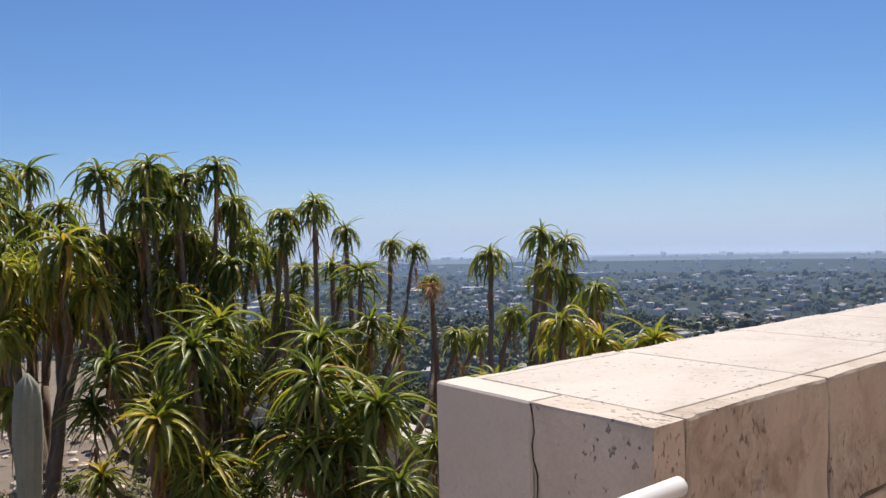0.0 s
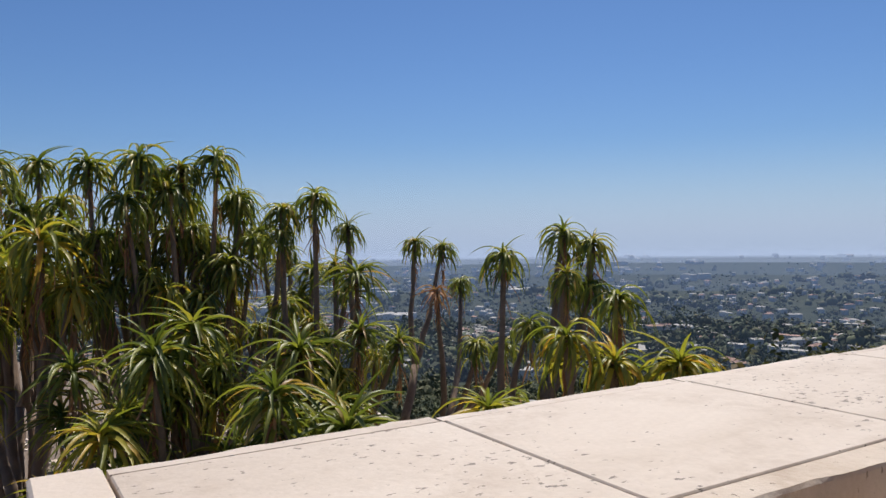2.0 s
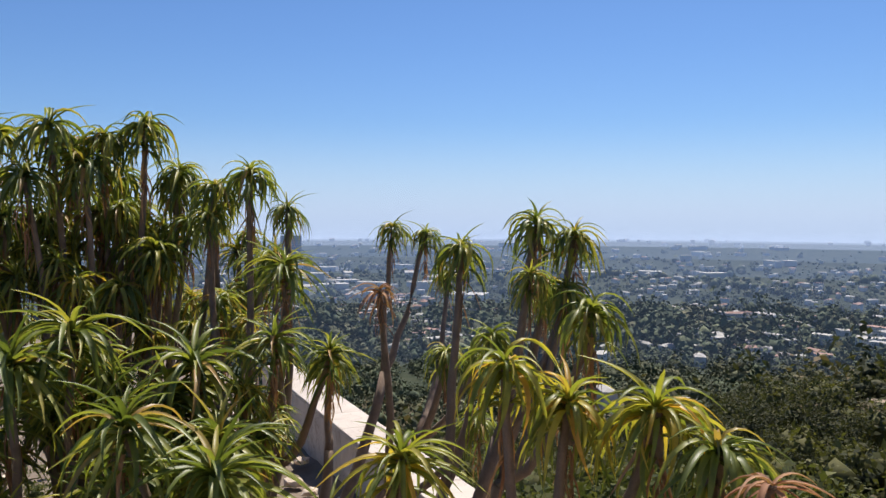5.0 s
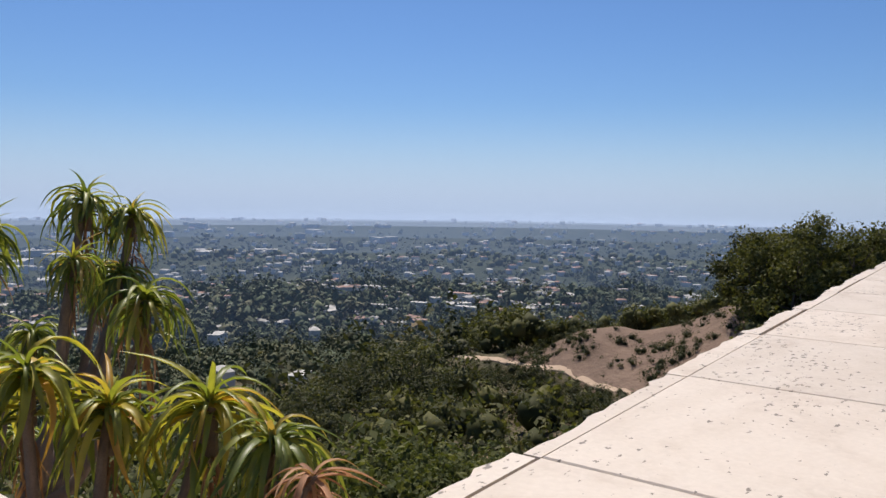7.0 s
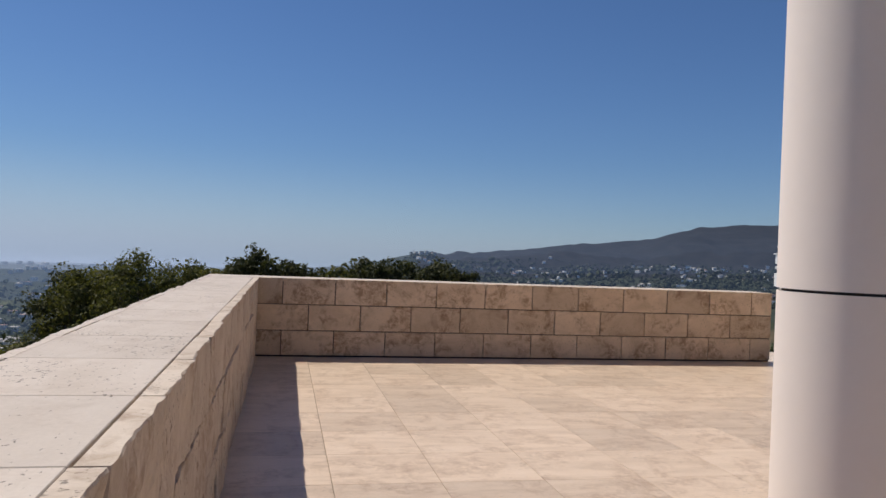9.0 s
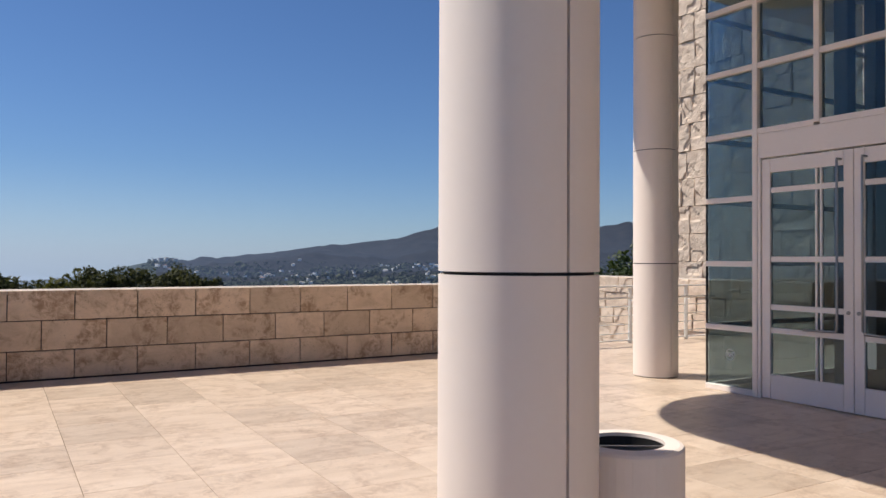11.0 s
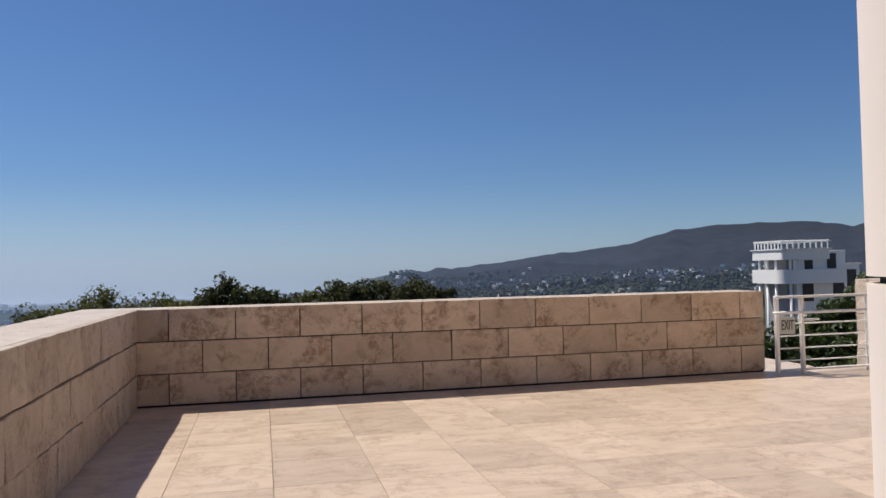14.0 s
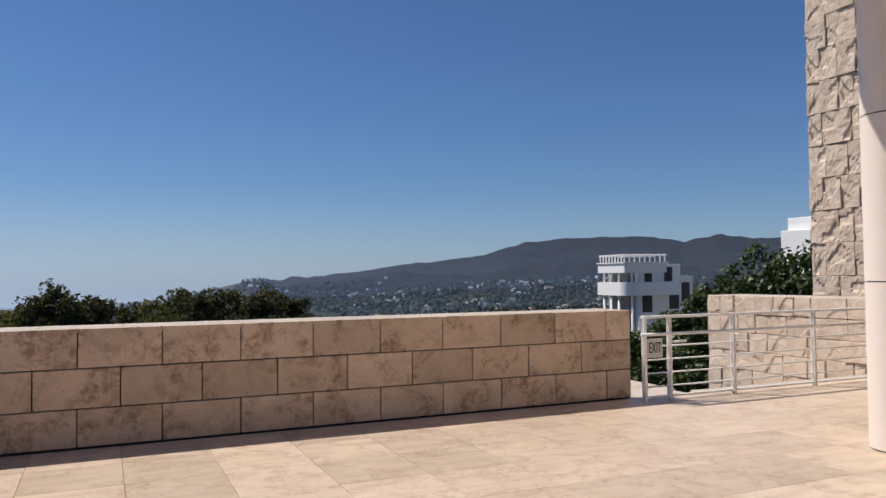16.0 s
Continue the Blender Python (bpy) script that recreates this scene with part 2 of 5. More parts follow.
def glass_mat(name, tint, gloss):
    m = bpy.data.materials.new(name)
    m.use_nodes = True
    nt = m.node_tree
    nt.nodes.remove(nt.nodes["Principled BSDF"])
    t = node(nt, "ShaderNodeBsdfTransparent", inp={0: (*tint, 1)})
    g = node(nt, "ShaderNodeBsdfGlossy", inp={0: (0.82, 0.93, 0.95, 1), "Roughness": 0.015})
    f = node(nt, "ShaderNodeFresnel", inp={0: 1.5})
    mu = node(nt, "ShaderNodeMath", op="MULTIPLY", inp={1: gloss})
    ad = node(nt, "ShaderNodeMath", op="ADD", inp={1: 0.01})
    nt.links.new(f.outputs[0], mu.inputs[0])
    nt.links.new(mu.outputs[0], ad.inputs[0])
    mx = node(nt, "ShaderNodeMixShader")
    nt.links.new(ad.outputs[0], mx.inputs[0])
    nt.links.new(t.outputs[0], mx.inputs[1])
    nt.links.new(g.outputs[0], mx.inputs[2])
    nt.links.new(mx.outputs[0], nt.nodes["Material Output"].inputs[0])
    return m


M_GLASS = glass_mat("tinted_glass", (0.66, 0.72, 0.745), 0.55)


def haze_glow_mat(name, top, thick, color, strength, foot):
    """Distant sea haze painted with emission: a thin glowing veil that fades out upwards."""
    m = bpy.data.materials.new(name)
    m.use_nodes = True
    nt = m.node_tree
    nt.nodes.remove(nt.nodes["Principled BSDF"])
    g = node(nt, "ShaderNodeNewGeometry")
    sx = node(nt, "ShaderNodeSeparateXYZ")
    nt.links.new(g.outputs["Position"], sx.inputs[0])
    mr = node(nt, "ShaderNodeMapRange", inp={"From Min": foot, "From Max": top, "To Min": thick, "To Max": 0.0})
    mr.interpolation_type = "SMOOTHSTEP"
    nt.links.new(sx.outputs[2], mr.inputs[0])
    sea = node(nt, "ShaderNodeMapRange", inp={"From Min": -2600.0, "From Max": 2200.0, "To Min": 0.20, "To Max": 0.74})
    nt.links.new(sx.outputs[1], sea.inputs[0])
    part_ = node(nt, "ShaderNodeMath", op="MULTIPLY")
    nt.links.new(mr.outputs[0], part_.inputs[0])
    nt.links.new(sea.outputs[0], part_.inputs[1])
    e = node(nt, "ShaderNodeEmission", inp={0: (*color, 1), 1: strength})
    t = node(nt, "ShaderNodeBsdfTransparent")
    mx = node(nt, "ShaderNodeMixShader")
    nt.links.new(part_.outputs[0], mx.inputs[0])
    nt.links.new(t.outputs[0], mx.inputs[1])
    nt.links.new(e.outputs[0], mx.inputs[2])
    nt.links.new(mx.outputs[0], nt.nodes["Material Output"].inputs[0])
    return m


# ---- mesh helpers ----
def mesh(name, verts, faces, mats, idx=None, smooth=False):
    me = bpy.data.meshes.new(name)
    me.from_pydata([tuple(v) for v in verts], [], faces)
    for m in mats if isinstance(mats, (list, tuple)) else [mats]:
        me.materials.append(m)
    if idx is not None:
        me.polygons.foreach_set("material_index", idx)
    if smooth:
        me.polygons.foreach_set("use_smooth", [True] * len(me.polygons))
    me.update()
    return me


def put(name, me, parent=None, at=(0, 0, 0), rz=0.0, label="", scale=None):
    ob = new(name, me)
    ob.location = at
    ob.rotation_euler = (0, 0, radians(rz))
    if scale:
        ob.scale = scale
    if parent is not None:
        ob.parent = parent
    if label:
        ob["label"] = label
    return ob


def thing(name, label, category, group="", kind="", at=(0, 0, 0)):
    ob = new(name)
    ob.location = at
    return tagged(ob, label, category, group, kind)


def box_data(a, b, bevel=0.0):
    """A box from corner a to corner b with chamfered edges, as verts and faces."""
    bm = bmesh.new()
    bmesh.ops.create_cube(bm, size=1.0)
    for v in bm.verts:
        v.co = Vector([(a[i] + b[i]) / 2 + v.co[i] * (b[i] - a[i]) for i in range(3)])
    if bevel:
        bmesh.ops.bevel(bm, geom=bm.edges[:], offset=bevel, segments=1, affect="EDGES", profile=0.5)
    bm.verts.index_update()
    vs = [v.co.copy() for v in bm.verts]
    fs = [[v.index for v in f.verts] for f in bm.faces]
    bm.free()
    return vs, fs


def box(name, a, b, m, parent=None, bevel=0.0, label=""):
    return put(name, mesh(name, *box_data(a, b, bevel), m), parent, label=label)


def join(parts):
    vs, fs = [], []
    for v, f in parts:
        o = len(vs)
        vs += v
        fs += [[i + o for i in q] for q in f]
    return vs, fs


def tube_data(path, radii, n=10, cap=True):
    """A round tube along path with a radius at each point."""
    vs, fs = [], []
    pts = [Vector(p) for p in path]
    for i, p in enumerate(pts):
        d = (pts[min(i + 1, len(pts) - 1)] - pts[max(i - 1, 0)]).normalized()
        u = d.cross(Vector((0.31, 0.17, 0.94))).normalized()
        if u.length < 0.1:
            u = d.cross(Vector((1, 0, 0))).normalized()
        w = d.cross(u)
        r = radii[i] if isinstance(radii, (list, tuple)) else radii
        for k in range(n):
            a = 2 * math.pi * k / n
            vs.append(p + u * (r * math.cos(a)) + w * (r * math.sin(a)))
    for i in range(len(pts) - 1):
        for k in range(n):
            fs.append([i * n + k, i * n + (k + 1) % n, (i + 1) * n + (k + 1) % n, (i + 1) * n + k])
    if cap:
        fs.append(list(range(n))[::-1])
        fs.append([(len(pts) - 1) * n + k for k in range(n)])
    return vs, fs


def tube(name, path, radii, m, parent=None, n=10, label=""):
    return put(name, mesh(name, *tube_data(path, radii, n), m, None, True), parent, label=label)


def rough_block(name, w, h, d, amp, seed, m, nx=12, nz=7, chip=0.012, step=1.1):
    """A stone w wide and h high whose front face (towards -y, at y = 0) is split; its back lies at y = d."""
    def f(i, j):
        x = 0.0 if i == 0 else w if i == nx else 0.007 + (w - 0.014) * (i - 1) / (nx - 2)
        z = 0.0 if j == 0 else h if j == nz else 0.007 + (h - 0.014) * (j - 1) / (nz - 2)
        q = Vector((x * 3.0 + seed * 7.3, z * 3.0, seed * 3.1))
        y = amp * (noise.fractal(q, 0.9, 2.1, 4) + 0.5 * noise.noise(q * 5.0))
        y += amp * step * (1 if noise.noise(q * 0.8 + Vector((9, 4, 2))) > 0.12 else -0.3)
        if i in (0, nx) or j in (0, nz):
            y += chip * (0.6 + 0.8 * noise.noise(q * 4.0))
        return Vector((x, y, z))
    g = nx + 1
    vs = [f(i, j) for j in range(nz + 1) for i in range(g)]
    fs = [[j * g + i, j * g + i + 1, (j + 1) * g + i + 1, (j + 1) * g + i] for j in range(nz) for i in range(nx)]
    ring = [i for i in range(nx)] + [j * g + nx for j in range(nz)] + [nz * g + i for i in range(nx, 0, -1)] + [j * g for j in range(nz, 0, -1)]
    o = len(vs)
    vs += [Vector((vs[k].x, d, vs[k].z)) for k in ring]
    n = len(ring)
    fs += [[ring[(k + 1) % n], ring[k], o + k, o + (k + 1) % n] for k in range(n)]
    fs.append([o + k for k in range(n)][::-1])
    return mesh(name, vs, fs, m)

# ---- the land: one sheet from the terrace to the horizon ----
R_KNOT = np.array([0, 12, 30, 65, 95, 130, 170, 400, 1200, 2000, 3200])
LAND = {
    -180: (-6, -6, -7, -8, -8, -8, -10, -20, -40, -60, -60),
    -62: (-6, -6, -8, -12, -16, -20, -24, -30, -60, -60, -10),
    -33: (-6, -6.5, -9, -13, -17, -20, -24, -40, -80, -78, -22),
    -15: (-6, -7, -9, -12, -14, -16, -20, -60, -120, -110, -40),
    -6: (-6, -7, -9, -12, -12.5, -16, -30, -90, -190, -180, -150),
    4: (-6, -7, -9, -13, -12.5, -14, -30, -120, -230, -215, -190),
    15: (-6, -7, -12, -23, -17, -17, -30, -130, -230, -216, -192),
    25: (-6, -7, -13, -25, -23, -21, -40, -130, -230, -216, -192),
    33: (-6, -7, -14, -27, -28, -27, -34, -130, -230, -216, -192),
    60: (-5, -6, -13, -28, -36, -44, -58, -135, -230, -216, -192),
    180: (-5, -6, -13, -27, -36, -44, -58, -135, -230, -216, -192),
}
AZ_KNOT = np.array(sorted(LAND))
Z_KNOT = np.array([LAND[a] for a in sorted(LAND)], float)
EL_AZ = (-180, -60, -46.6, -44.4, -41.7, -39.4, -33.3, -30.4, -27, -20.7, -17.7, -14, -12.3, -10.4, -8.6, -6, 0, 180)
EL_UP = (1.0, 2.5, 2.4, 2.75, 2.3, 2.75, 2.72, 2.5, 1.5, 0.85, 0.4, 0.0, -0.25, -0.15, -0.55, -1.35, -2.05, -2.05)


def land_z(x, y):
    r = math.hypot(x, y)
    az = math.degrees(math.atan2(y, x))
    i = int(np.clip(np.searchsorted(AZ_KNOT, az) - 1, 0, len(AZ_KNOT) - 2))
    f = (az - AZ_KNOT[i]) / (AZ_KNOT[i + 1] - AZ_KNOT[i])
    f = f * f * (3 - 2 * f)
    row = Z_KNOT[i] * (1 - f) + Z_KNOT[i + 1] * f
    if r <= 3200:
        z = float(np.interp(r, R_KNOT, row))
    else:
        top = 1.6 + 4250 * math.tan(radians(float(np.interp(az, EL_AZ, EL_UP))))
        top += (9.0 * noise.fractal(Vector((az * 1.3, 0.3, 1)), 0.8, 2.0, 5) + 2.0 * noise.noise(Vector((az * 6.0, 0.1, 4)))) if az < -11 else 0.0
        g = min(1.0, (r - 3200) / 1050)
        z = row[-1] * (1 - g) + top * g
    if az < -11 and r > 2600:
        k = min(1, (r - 2600) / 900) * (1 if r < 3900 else max(0, (4250 - r) / 350))
        z += k * (40 * noise.fractal(Vector((x / 420, y / 420, 0)), 0.8, 2.0, 6) + max(0.0, min(1.0, (3950 - r) / 400)) * (45 * (0.5 - abs(noise.noise(Vector((x / 210, y / 210, 5))))) + 22 * (0.5 - abs(noise.noise(Vector((x / 80, y / 80, 2)))))))
    if 20 < r < 1000:
        z += min(1, (r - 20) / 60) * 2.2 * noise.fractal(Vector((x / 26, y / 26, 3)), 0.8, 2.0, 4)
    hill = math.exp(-((az + 10.2) / 2.8) ** 2) * math.exp(-((r - 2900) / 330) ** 2)
    if az > -30 and r > 2000:
        z = z * (1 - hill) + (-13 + 3 * noise.noise(Vector((x / 60, y / 60, 7)))) * hill
    return z


def build_land():
    azs = np.concatenate([np.arange(-180, -62, 3.0), np.arange(-62, 110, 0.42), np.arange(110, 180, 3.0)])
    rs = np.concatenate([np.linspace(0.5, 40, 14), np.geomspace(44, 2500, 95), np.linspace(2560, 4900, 60)])
    vs = [Vector((0, 0, -6))]
    n = len(azs)
    for r in rs:
        for a in azs:
            x, y = r * math.cos(radians(a)), r * math.sin(radians(a))
            vs.append(Vector((x, y, land_z(x, y))))
    fs, ids = [], []
    for k in range(n):
        fs.append([0, 1 + k, 1 + (k + 1) % n])
        ids.append(0)
    for j in range(len(rs) - 1):
        for k in range(n):
            fs.append([1 + j * n + k, 1 + (j + 1) * n + k, 1 + (j + 1) * n + (k + 1) % n, 1 + j * n + (k + 1) % n])
            r, a = rs[j], azs[k]
            w = noise.fractal(Vector((r / 30, a / 5, 1)), 0.8, 2, 3)
            kind = 0
            if r > 2500 and a < -10:
                kind = 3
            elif r > 700:
                kind = 2
            elif 12 + 2 * w < a < 34 + 4 * w and float(np.interp(a, (14, 20, 25, 29, 33, 38), (60, 68, 91, 107, 121, 132))) - 2 + 2 * w < r < 152:
                kind = 1
            ids.append(kind)
    ob = put("ground", mesh("ground", vs, fs, [M_SCRUBLAND, M_BARE, M_PLAIN, M_MOUNT], ids, True))
    tagged(ob, "scrub hillside and wide hazy town plain below the terrace", "ground", kind="structure")


build_land()


def polar(az, r):
    x, y = r * math.cos(radians(az)), r * math.sin(radians(az))
    return Vector((x, y, land_z(x, y)))


def haze_glow_veil(r, top, thick, color, strength, foot=-160.0):
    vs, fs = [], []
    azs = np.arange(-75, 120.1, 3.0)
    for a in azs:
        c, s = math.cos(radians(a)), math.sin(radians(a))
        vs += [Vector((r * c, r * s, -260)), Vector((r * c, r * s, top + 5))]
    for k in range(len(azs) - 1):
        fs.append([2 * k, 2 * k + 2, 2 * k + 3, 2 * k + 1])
    ob = put("backdrop", mesh("backdrop", vs, fs, haze_glow_mat("painted_sea_haze", top, thick, color, strength, foot)))
    tagged(ob, "thin glowing sheet painting blue summer haze far away", "haze", kind="structure")
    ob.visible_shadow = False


# glowing sheets that paint haze over the plain, the horizon and the mountains
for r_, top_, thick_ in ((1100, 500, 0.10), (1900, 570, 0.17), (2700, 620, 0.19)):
    haze_glow_veil(r_, top_, thick_, (0.34, 0.49, 0.84), 0.62)
haze_glow_veil(3400, 220, 0.17, (0.42, 0.58, 0.90), 0.80)
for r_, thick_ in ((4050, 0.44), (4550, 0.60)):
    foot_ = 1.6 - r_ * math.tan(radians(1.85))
    haze_glow_veil(r_, foot_ + r_ * math.tan(radians(0.8)), thick_, (0.55, 0.65, 0.86), 0.94, foot_)
haze_glow_veil(4880, 640, 0.92, (0.54, 0.64, 0.86), 0.95)


# ---- foliage ----
def ball_data():
    bm = bmesh.new()
    bmesh.ops.create_icosphere(bm, subdivisions=1, radius=1.0)
    vs = np.array([v.co[:] for v in bm.verts])
    fs = np.array([[v.index for v in f.verts] for f in bm.faces])
    bm.free()
    return vs, fs


BV, BF = ball_data()


class Heap:
    """Quads and triangles of very many leaves for one mesh."""
    def __init__(self):
        self.v, self.quads, self.tris, self.n = [], [], [], 0

    def add(self, vs, quads=None, tris=None):
        self.v.append(vs)
        if quads is not None:
            self.quads.append(quads + self.n)
        if tris is not None:
            self.tris.append(tris + self.n)
        self.n += len(vs)

    def mesh(self, name, m):
        vs = np.concatenate(self.v)
        q = np.concatenate(self.quads) if self.quads else np.zeros((0, 4), int)
        t = np.concatenate(self.tris) if self.tris else np.zeros((0, 3), int)
        me = bpy.data.meshes.new(name)
        me.vertices.add(len(vs))
        me.vertices.foreach_set("co", vs.astype(np.float32).ravel())
        loops = np.concatenate([q.ravel(), t.ravel()]).astype(np.int32)
        me.loops.add(len(loops))
        me.loops.foreach_set("vertex_index", loops)
        starts = np.concatenate([np.arange(len(q)) * 4, len(q) * 4 + np.arange(len(t)) * 3]).astype(np.int32)
        me.polygons.add(len(starts))
        me.polygons.foreach_set("loop_start", starts)
        me.materials.append(m)
        me.update(calc_edges=True)
        me.validate()
        return me


def unit(a):
    return a / np.maximum(1e-6, np.linalg.norm(a, axis=-1, keepdims=True))


def leaves(heap, rs, centres, radii, count, size, squash=0.8, lobes=6, ragged=0.5, core=0.5):
    """Round each centre a crown of leaf clumps on uneven lobes, with a small dark heart."""
    c = np.asarray(centres, float).reshape(-1, 3)
    n = len(c)
    rad = np.broadcast_to(np.asarray(radii, float), (n,))
    sq = np.array([1, 1, squash])
    lob = unit(rs.normal(size=(n, lobes, 3)) * (1, 1, 0.8)) * rs.uniform(0.2, 0.75, (n, lobes, 1)) * sq
    lob[:, :, 2] = np.maximum(lob[:, :, 2], -0.25)
    lrad = rs.uniform(0.28, 0.56, (n, lobes))
    pick = rs.integers(0, lobes, (n, count))
    rows = np.arange(n)[:, None]
    d = unit(rs.normal(size=(n, count, 3)) + (0, 0, 0.25))
    p = lob[rows, pick] + d * sq * (lrad[rows, pick] * rs.uniform(0.62, 1.08, (n, count)))[..., None]
    p = c[:, None, :] + p * rad[:, None, None]
    nrm = unit(d + rs.normal(size=d.shape) * ragged + (0, 0, 0.25))
    u = unit(np.cross(nrm, rs.normal(size=d.shape)))
    w = np.cross(nrm, u)
    s = (rs.uniform(0.5, 1.35, (n, count)) * size * rad[:, None])[..., None]
    quad = np.stack([p - u * s, p - w * s * 0.6 + nrm * s * 0.2, p + u * s, p + w * s * 0.6 + nrm * s * 0.2], 2)
    m = n * count
    heap.add(quad.reshape(-1, 3), np.arange(m * 4).reshape(m, 4))
    if core:
        k = len(BV)
        b = BV[None] * rs.uniform(0.7, 1.15, (n, k, 1)) * sq * core
        b = c[:, None, :] + b * rad[:, None, None]
        heap.add(b.reshape(-1, 3), None, (BF[None] + (np.arange(n) * k)[:, None, None]).reshape(-1, 3))


def tree(name, label, at, height, spread, m, seed, count=1300, size=0.35, bare=0.35, group="", trunk_r=0.22):
    rng = random.Random(seed)
    rs = np.random.default_rng(seed)
    t = thing(name, label, "tree", group, at=at)
    top = height * 0.66
    lean = Vector((rng.uniform(-.08, .08), rng.uniform(-.08, .08), 0)) * height
    path = [Vector((0, 0, -0.6)), Vector((0, 0, top * 0.35)) + lean * 0.2, Vector((0, 0, top * 0.7)) + lean * 0.6, Vector((0, 0, top)) + lean]
    limbs = [tube_data(path, [trunk_r * 1.25, trunk_r, trunk_r * 0.75, trunk_r * 0.4], 8)]
    cs, rd = [], []
    k = 11
    for i in range(k):
        a = 2 * math.pi * (i * 0.382 + rng.random() * 0.2)
        z0 = top * (bare + (0.9 - bare) * (i + rng.random() * 0.6) / k)
        b = Vector((0, 0, z0)) + lean * (z0 / top)
        out = spread * rng.uniform(.34, .62) * (1.1 - 0.55 * i / k)
        e = b + Vector((math.cos(a) * out, math.sin(a) * out, height * rng.uniform(.08, .24)))
        e.z = min(e.z, height * 0.88)
        mid = (b + e) / 2 + Vector((0, 0, -0.04 * height))
        limbs.append(tube_data([b, mid, e], [trunk_r * 0.5, trunk_r * 0.33, trunk_r * 0.14], 6))
        cs.append(e)
        rd.append(spread * rng.uniform(.26, .44))
    cs.append(Vector((0, 0, height * 0.82)) + lean)
    rd.append(spread * 0.36)
    put("trunk", mesh("trunk", *join(limbs), M_TRUNK, None, True), t)
    heap = Heap()
    n = max(40, count // len(cs))
    leaves(heap, rs, [tuple(c) for c in cs], rd, n, size / (spread * 0.35), 0.85, 8, 0.7, 0.22)
    put("crown", heap.mesh("crown", m), t)
    return t


# the belt of trees on the ridge past the terrace
rng = random.Random(4)
belt = [
    (15.0, 104, 12.6, 7.5, 1), (12.6, 97, 12.9, 8.0, 1), (10.6, 101, 14.2, 8.5, 1), (8.6, 95, 12.2, 8.0, 1), (6.6, 99, 12.4, 8.5, 1), (4.8, 104, 12.2, 8.0, 1),
    (3.6, 98, 12.0, 6.5, 1), (1.7, 97, 13.5, 7.0, 0), (-1.0, 100, 12.9, 6.0, 0), (-2.6, 104, 12.6, 5.0, 0), (-4.6, 100, 11.3, 7.0, 1), (-6.4, 103, 12.3, 7.0, 0),
    (-8.0, 100, 12.4, 7.0, 0), (-9.6, 104, 12.9, 7.0, 0), (-11.2, 101, 12.6, 7.2, 0), (-12.8, 104, 13.4, 7.0, 0), (-14.2, 108, 13.0, 6.0, 0), (13.8, 112, 11.0, 6.5, 1),
    (-3.4, 109, 0, 6.5, 0), (-5.4, 108, 0, 7, 1), (-7.2, 107, 0, 7, 0), (-8.9, 110, 0, 7, 0), (-10.4, 107, 0, 7, 0), (-12.0, 110, 0, 7, 0), (-13.5, 100, 0, 6.5, 0), (-15.2, 104, 0, 6, 0), (0.4, 107, 0, 6, 1), (5.7, 110, 0, 7, 1),
]
BELT_TOP = [-0.7, 0.5, 1.1, -0.4, -1.4, -1.5, -1.1, 2.5, 1.3, -1.4, 0.5, 1.8, 0.8, 1.1, 0.5, 1.3, 0.1, -1.4, -1.7, 0.6, 1.2, 0.6, 0.9, 1.1, 0.8, -0.3, -1.7, -1.3]
fill = random.Random(44)
for k in range(20):
    belt.append((16.0 - 1.55 * k + fill.uniform(-0.5, 0.5), fill.uniform(104, 117), 0, fill.uniform(6.5, 8.5), k % 3 != 0 and k < 10))
    BELT_TOP.append(fill.uniform(-2.4, -0.5))
for i, (az, r, h, sp, kind) in enumerate(belt):
    p = polar(az, r)
    top_z = BELT_TOP[i]
    h = top_z - p.z
    tree("tree", "olive-green eucalyptus with a loose ragged crown" if kind else "dark green oak with a dense uneven crown", p, h, sp, M_EUCA if kind else M_OAK, 100 + i, 3800 if kind else 5200, 0.21 if kind else 0.25, group="tree belt on the ridge", bare=0.2)

# laurels beside the white museum block
for i, (x, y, h, sp) in enumerate([(36.5, -43.2, 11, 6), (34.2, -45.0, 12.5, 7), (32, -47.0, 12.6, 7.5), (29.5, -48.5, 11, 7), (37.5, -47, 9.5, 6), (38.6, -39.8, 0, 5), (37.6, -41.2, 0, 5), (40.0, -42.0, 0, 5), (36.2, -42.0, 0, 5)]):
    z = land_z(x, y)
    top_z = (1.6, 2.9, 4.5, 5.2, 2.0, -2.2, -2.4, -1.8, -1.4)[i]
    tree("tree", "glossy dark green laurel tree below the terrace", (x, y, z), top_z - z, sp, M_LAUREL, 140 + i, 8000, 0.2, group="laurels below the terrace", bare=0.25)


def scatter(name, label, m, spots, size, seed, count=42, squash=0.75, lobes=6, core=0.5):
    """Uncountable bushes in one object."""
    heap = Heap()
    rs = np.random.default_rng(seed)
    cs = [(p.x, p.y, p.z + s * 0.3) for p, s in spots]
    leaves(heap, rs, cs, [s * 1.15 for _, s in spots], count, size, squash, lobes, 0.55, core)
    ob = put(name, heap.mesh(name, m))
    tagged(ob, label, "bushes", kind="stuff")


TRAIL = [(14, 60), (20, 68), (22, 77), (23.5, 84), (25, 91), (27, 99), (29, 107), (31, 114), (33, 121), (35.5, 127), (38, 132)]


def trail_r(az):
    return float(np.interp(az, [a for a, _ in TRAIL], [b for _, b in TRAIL]))


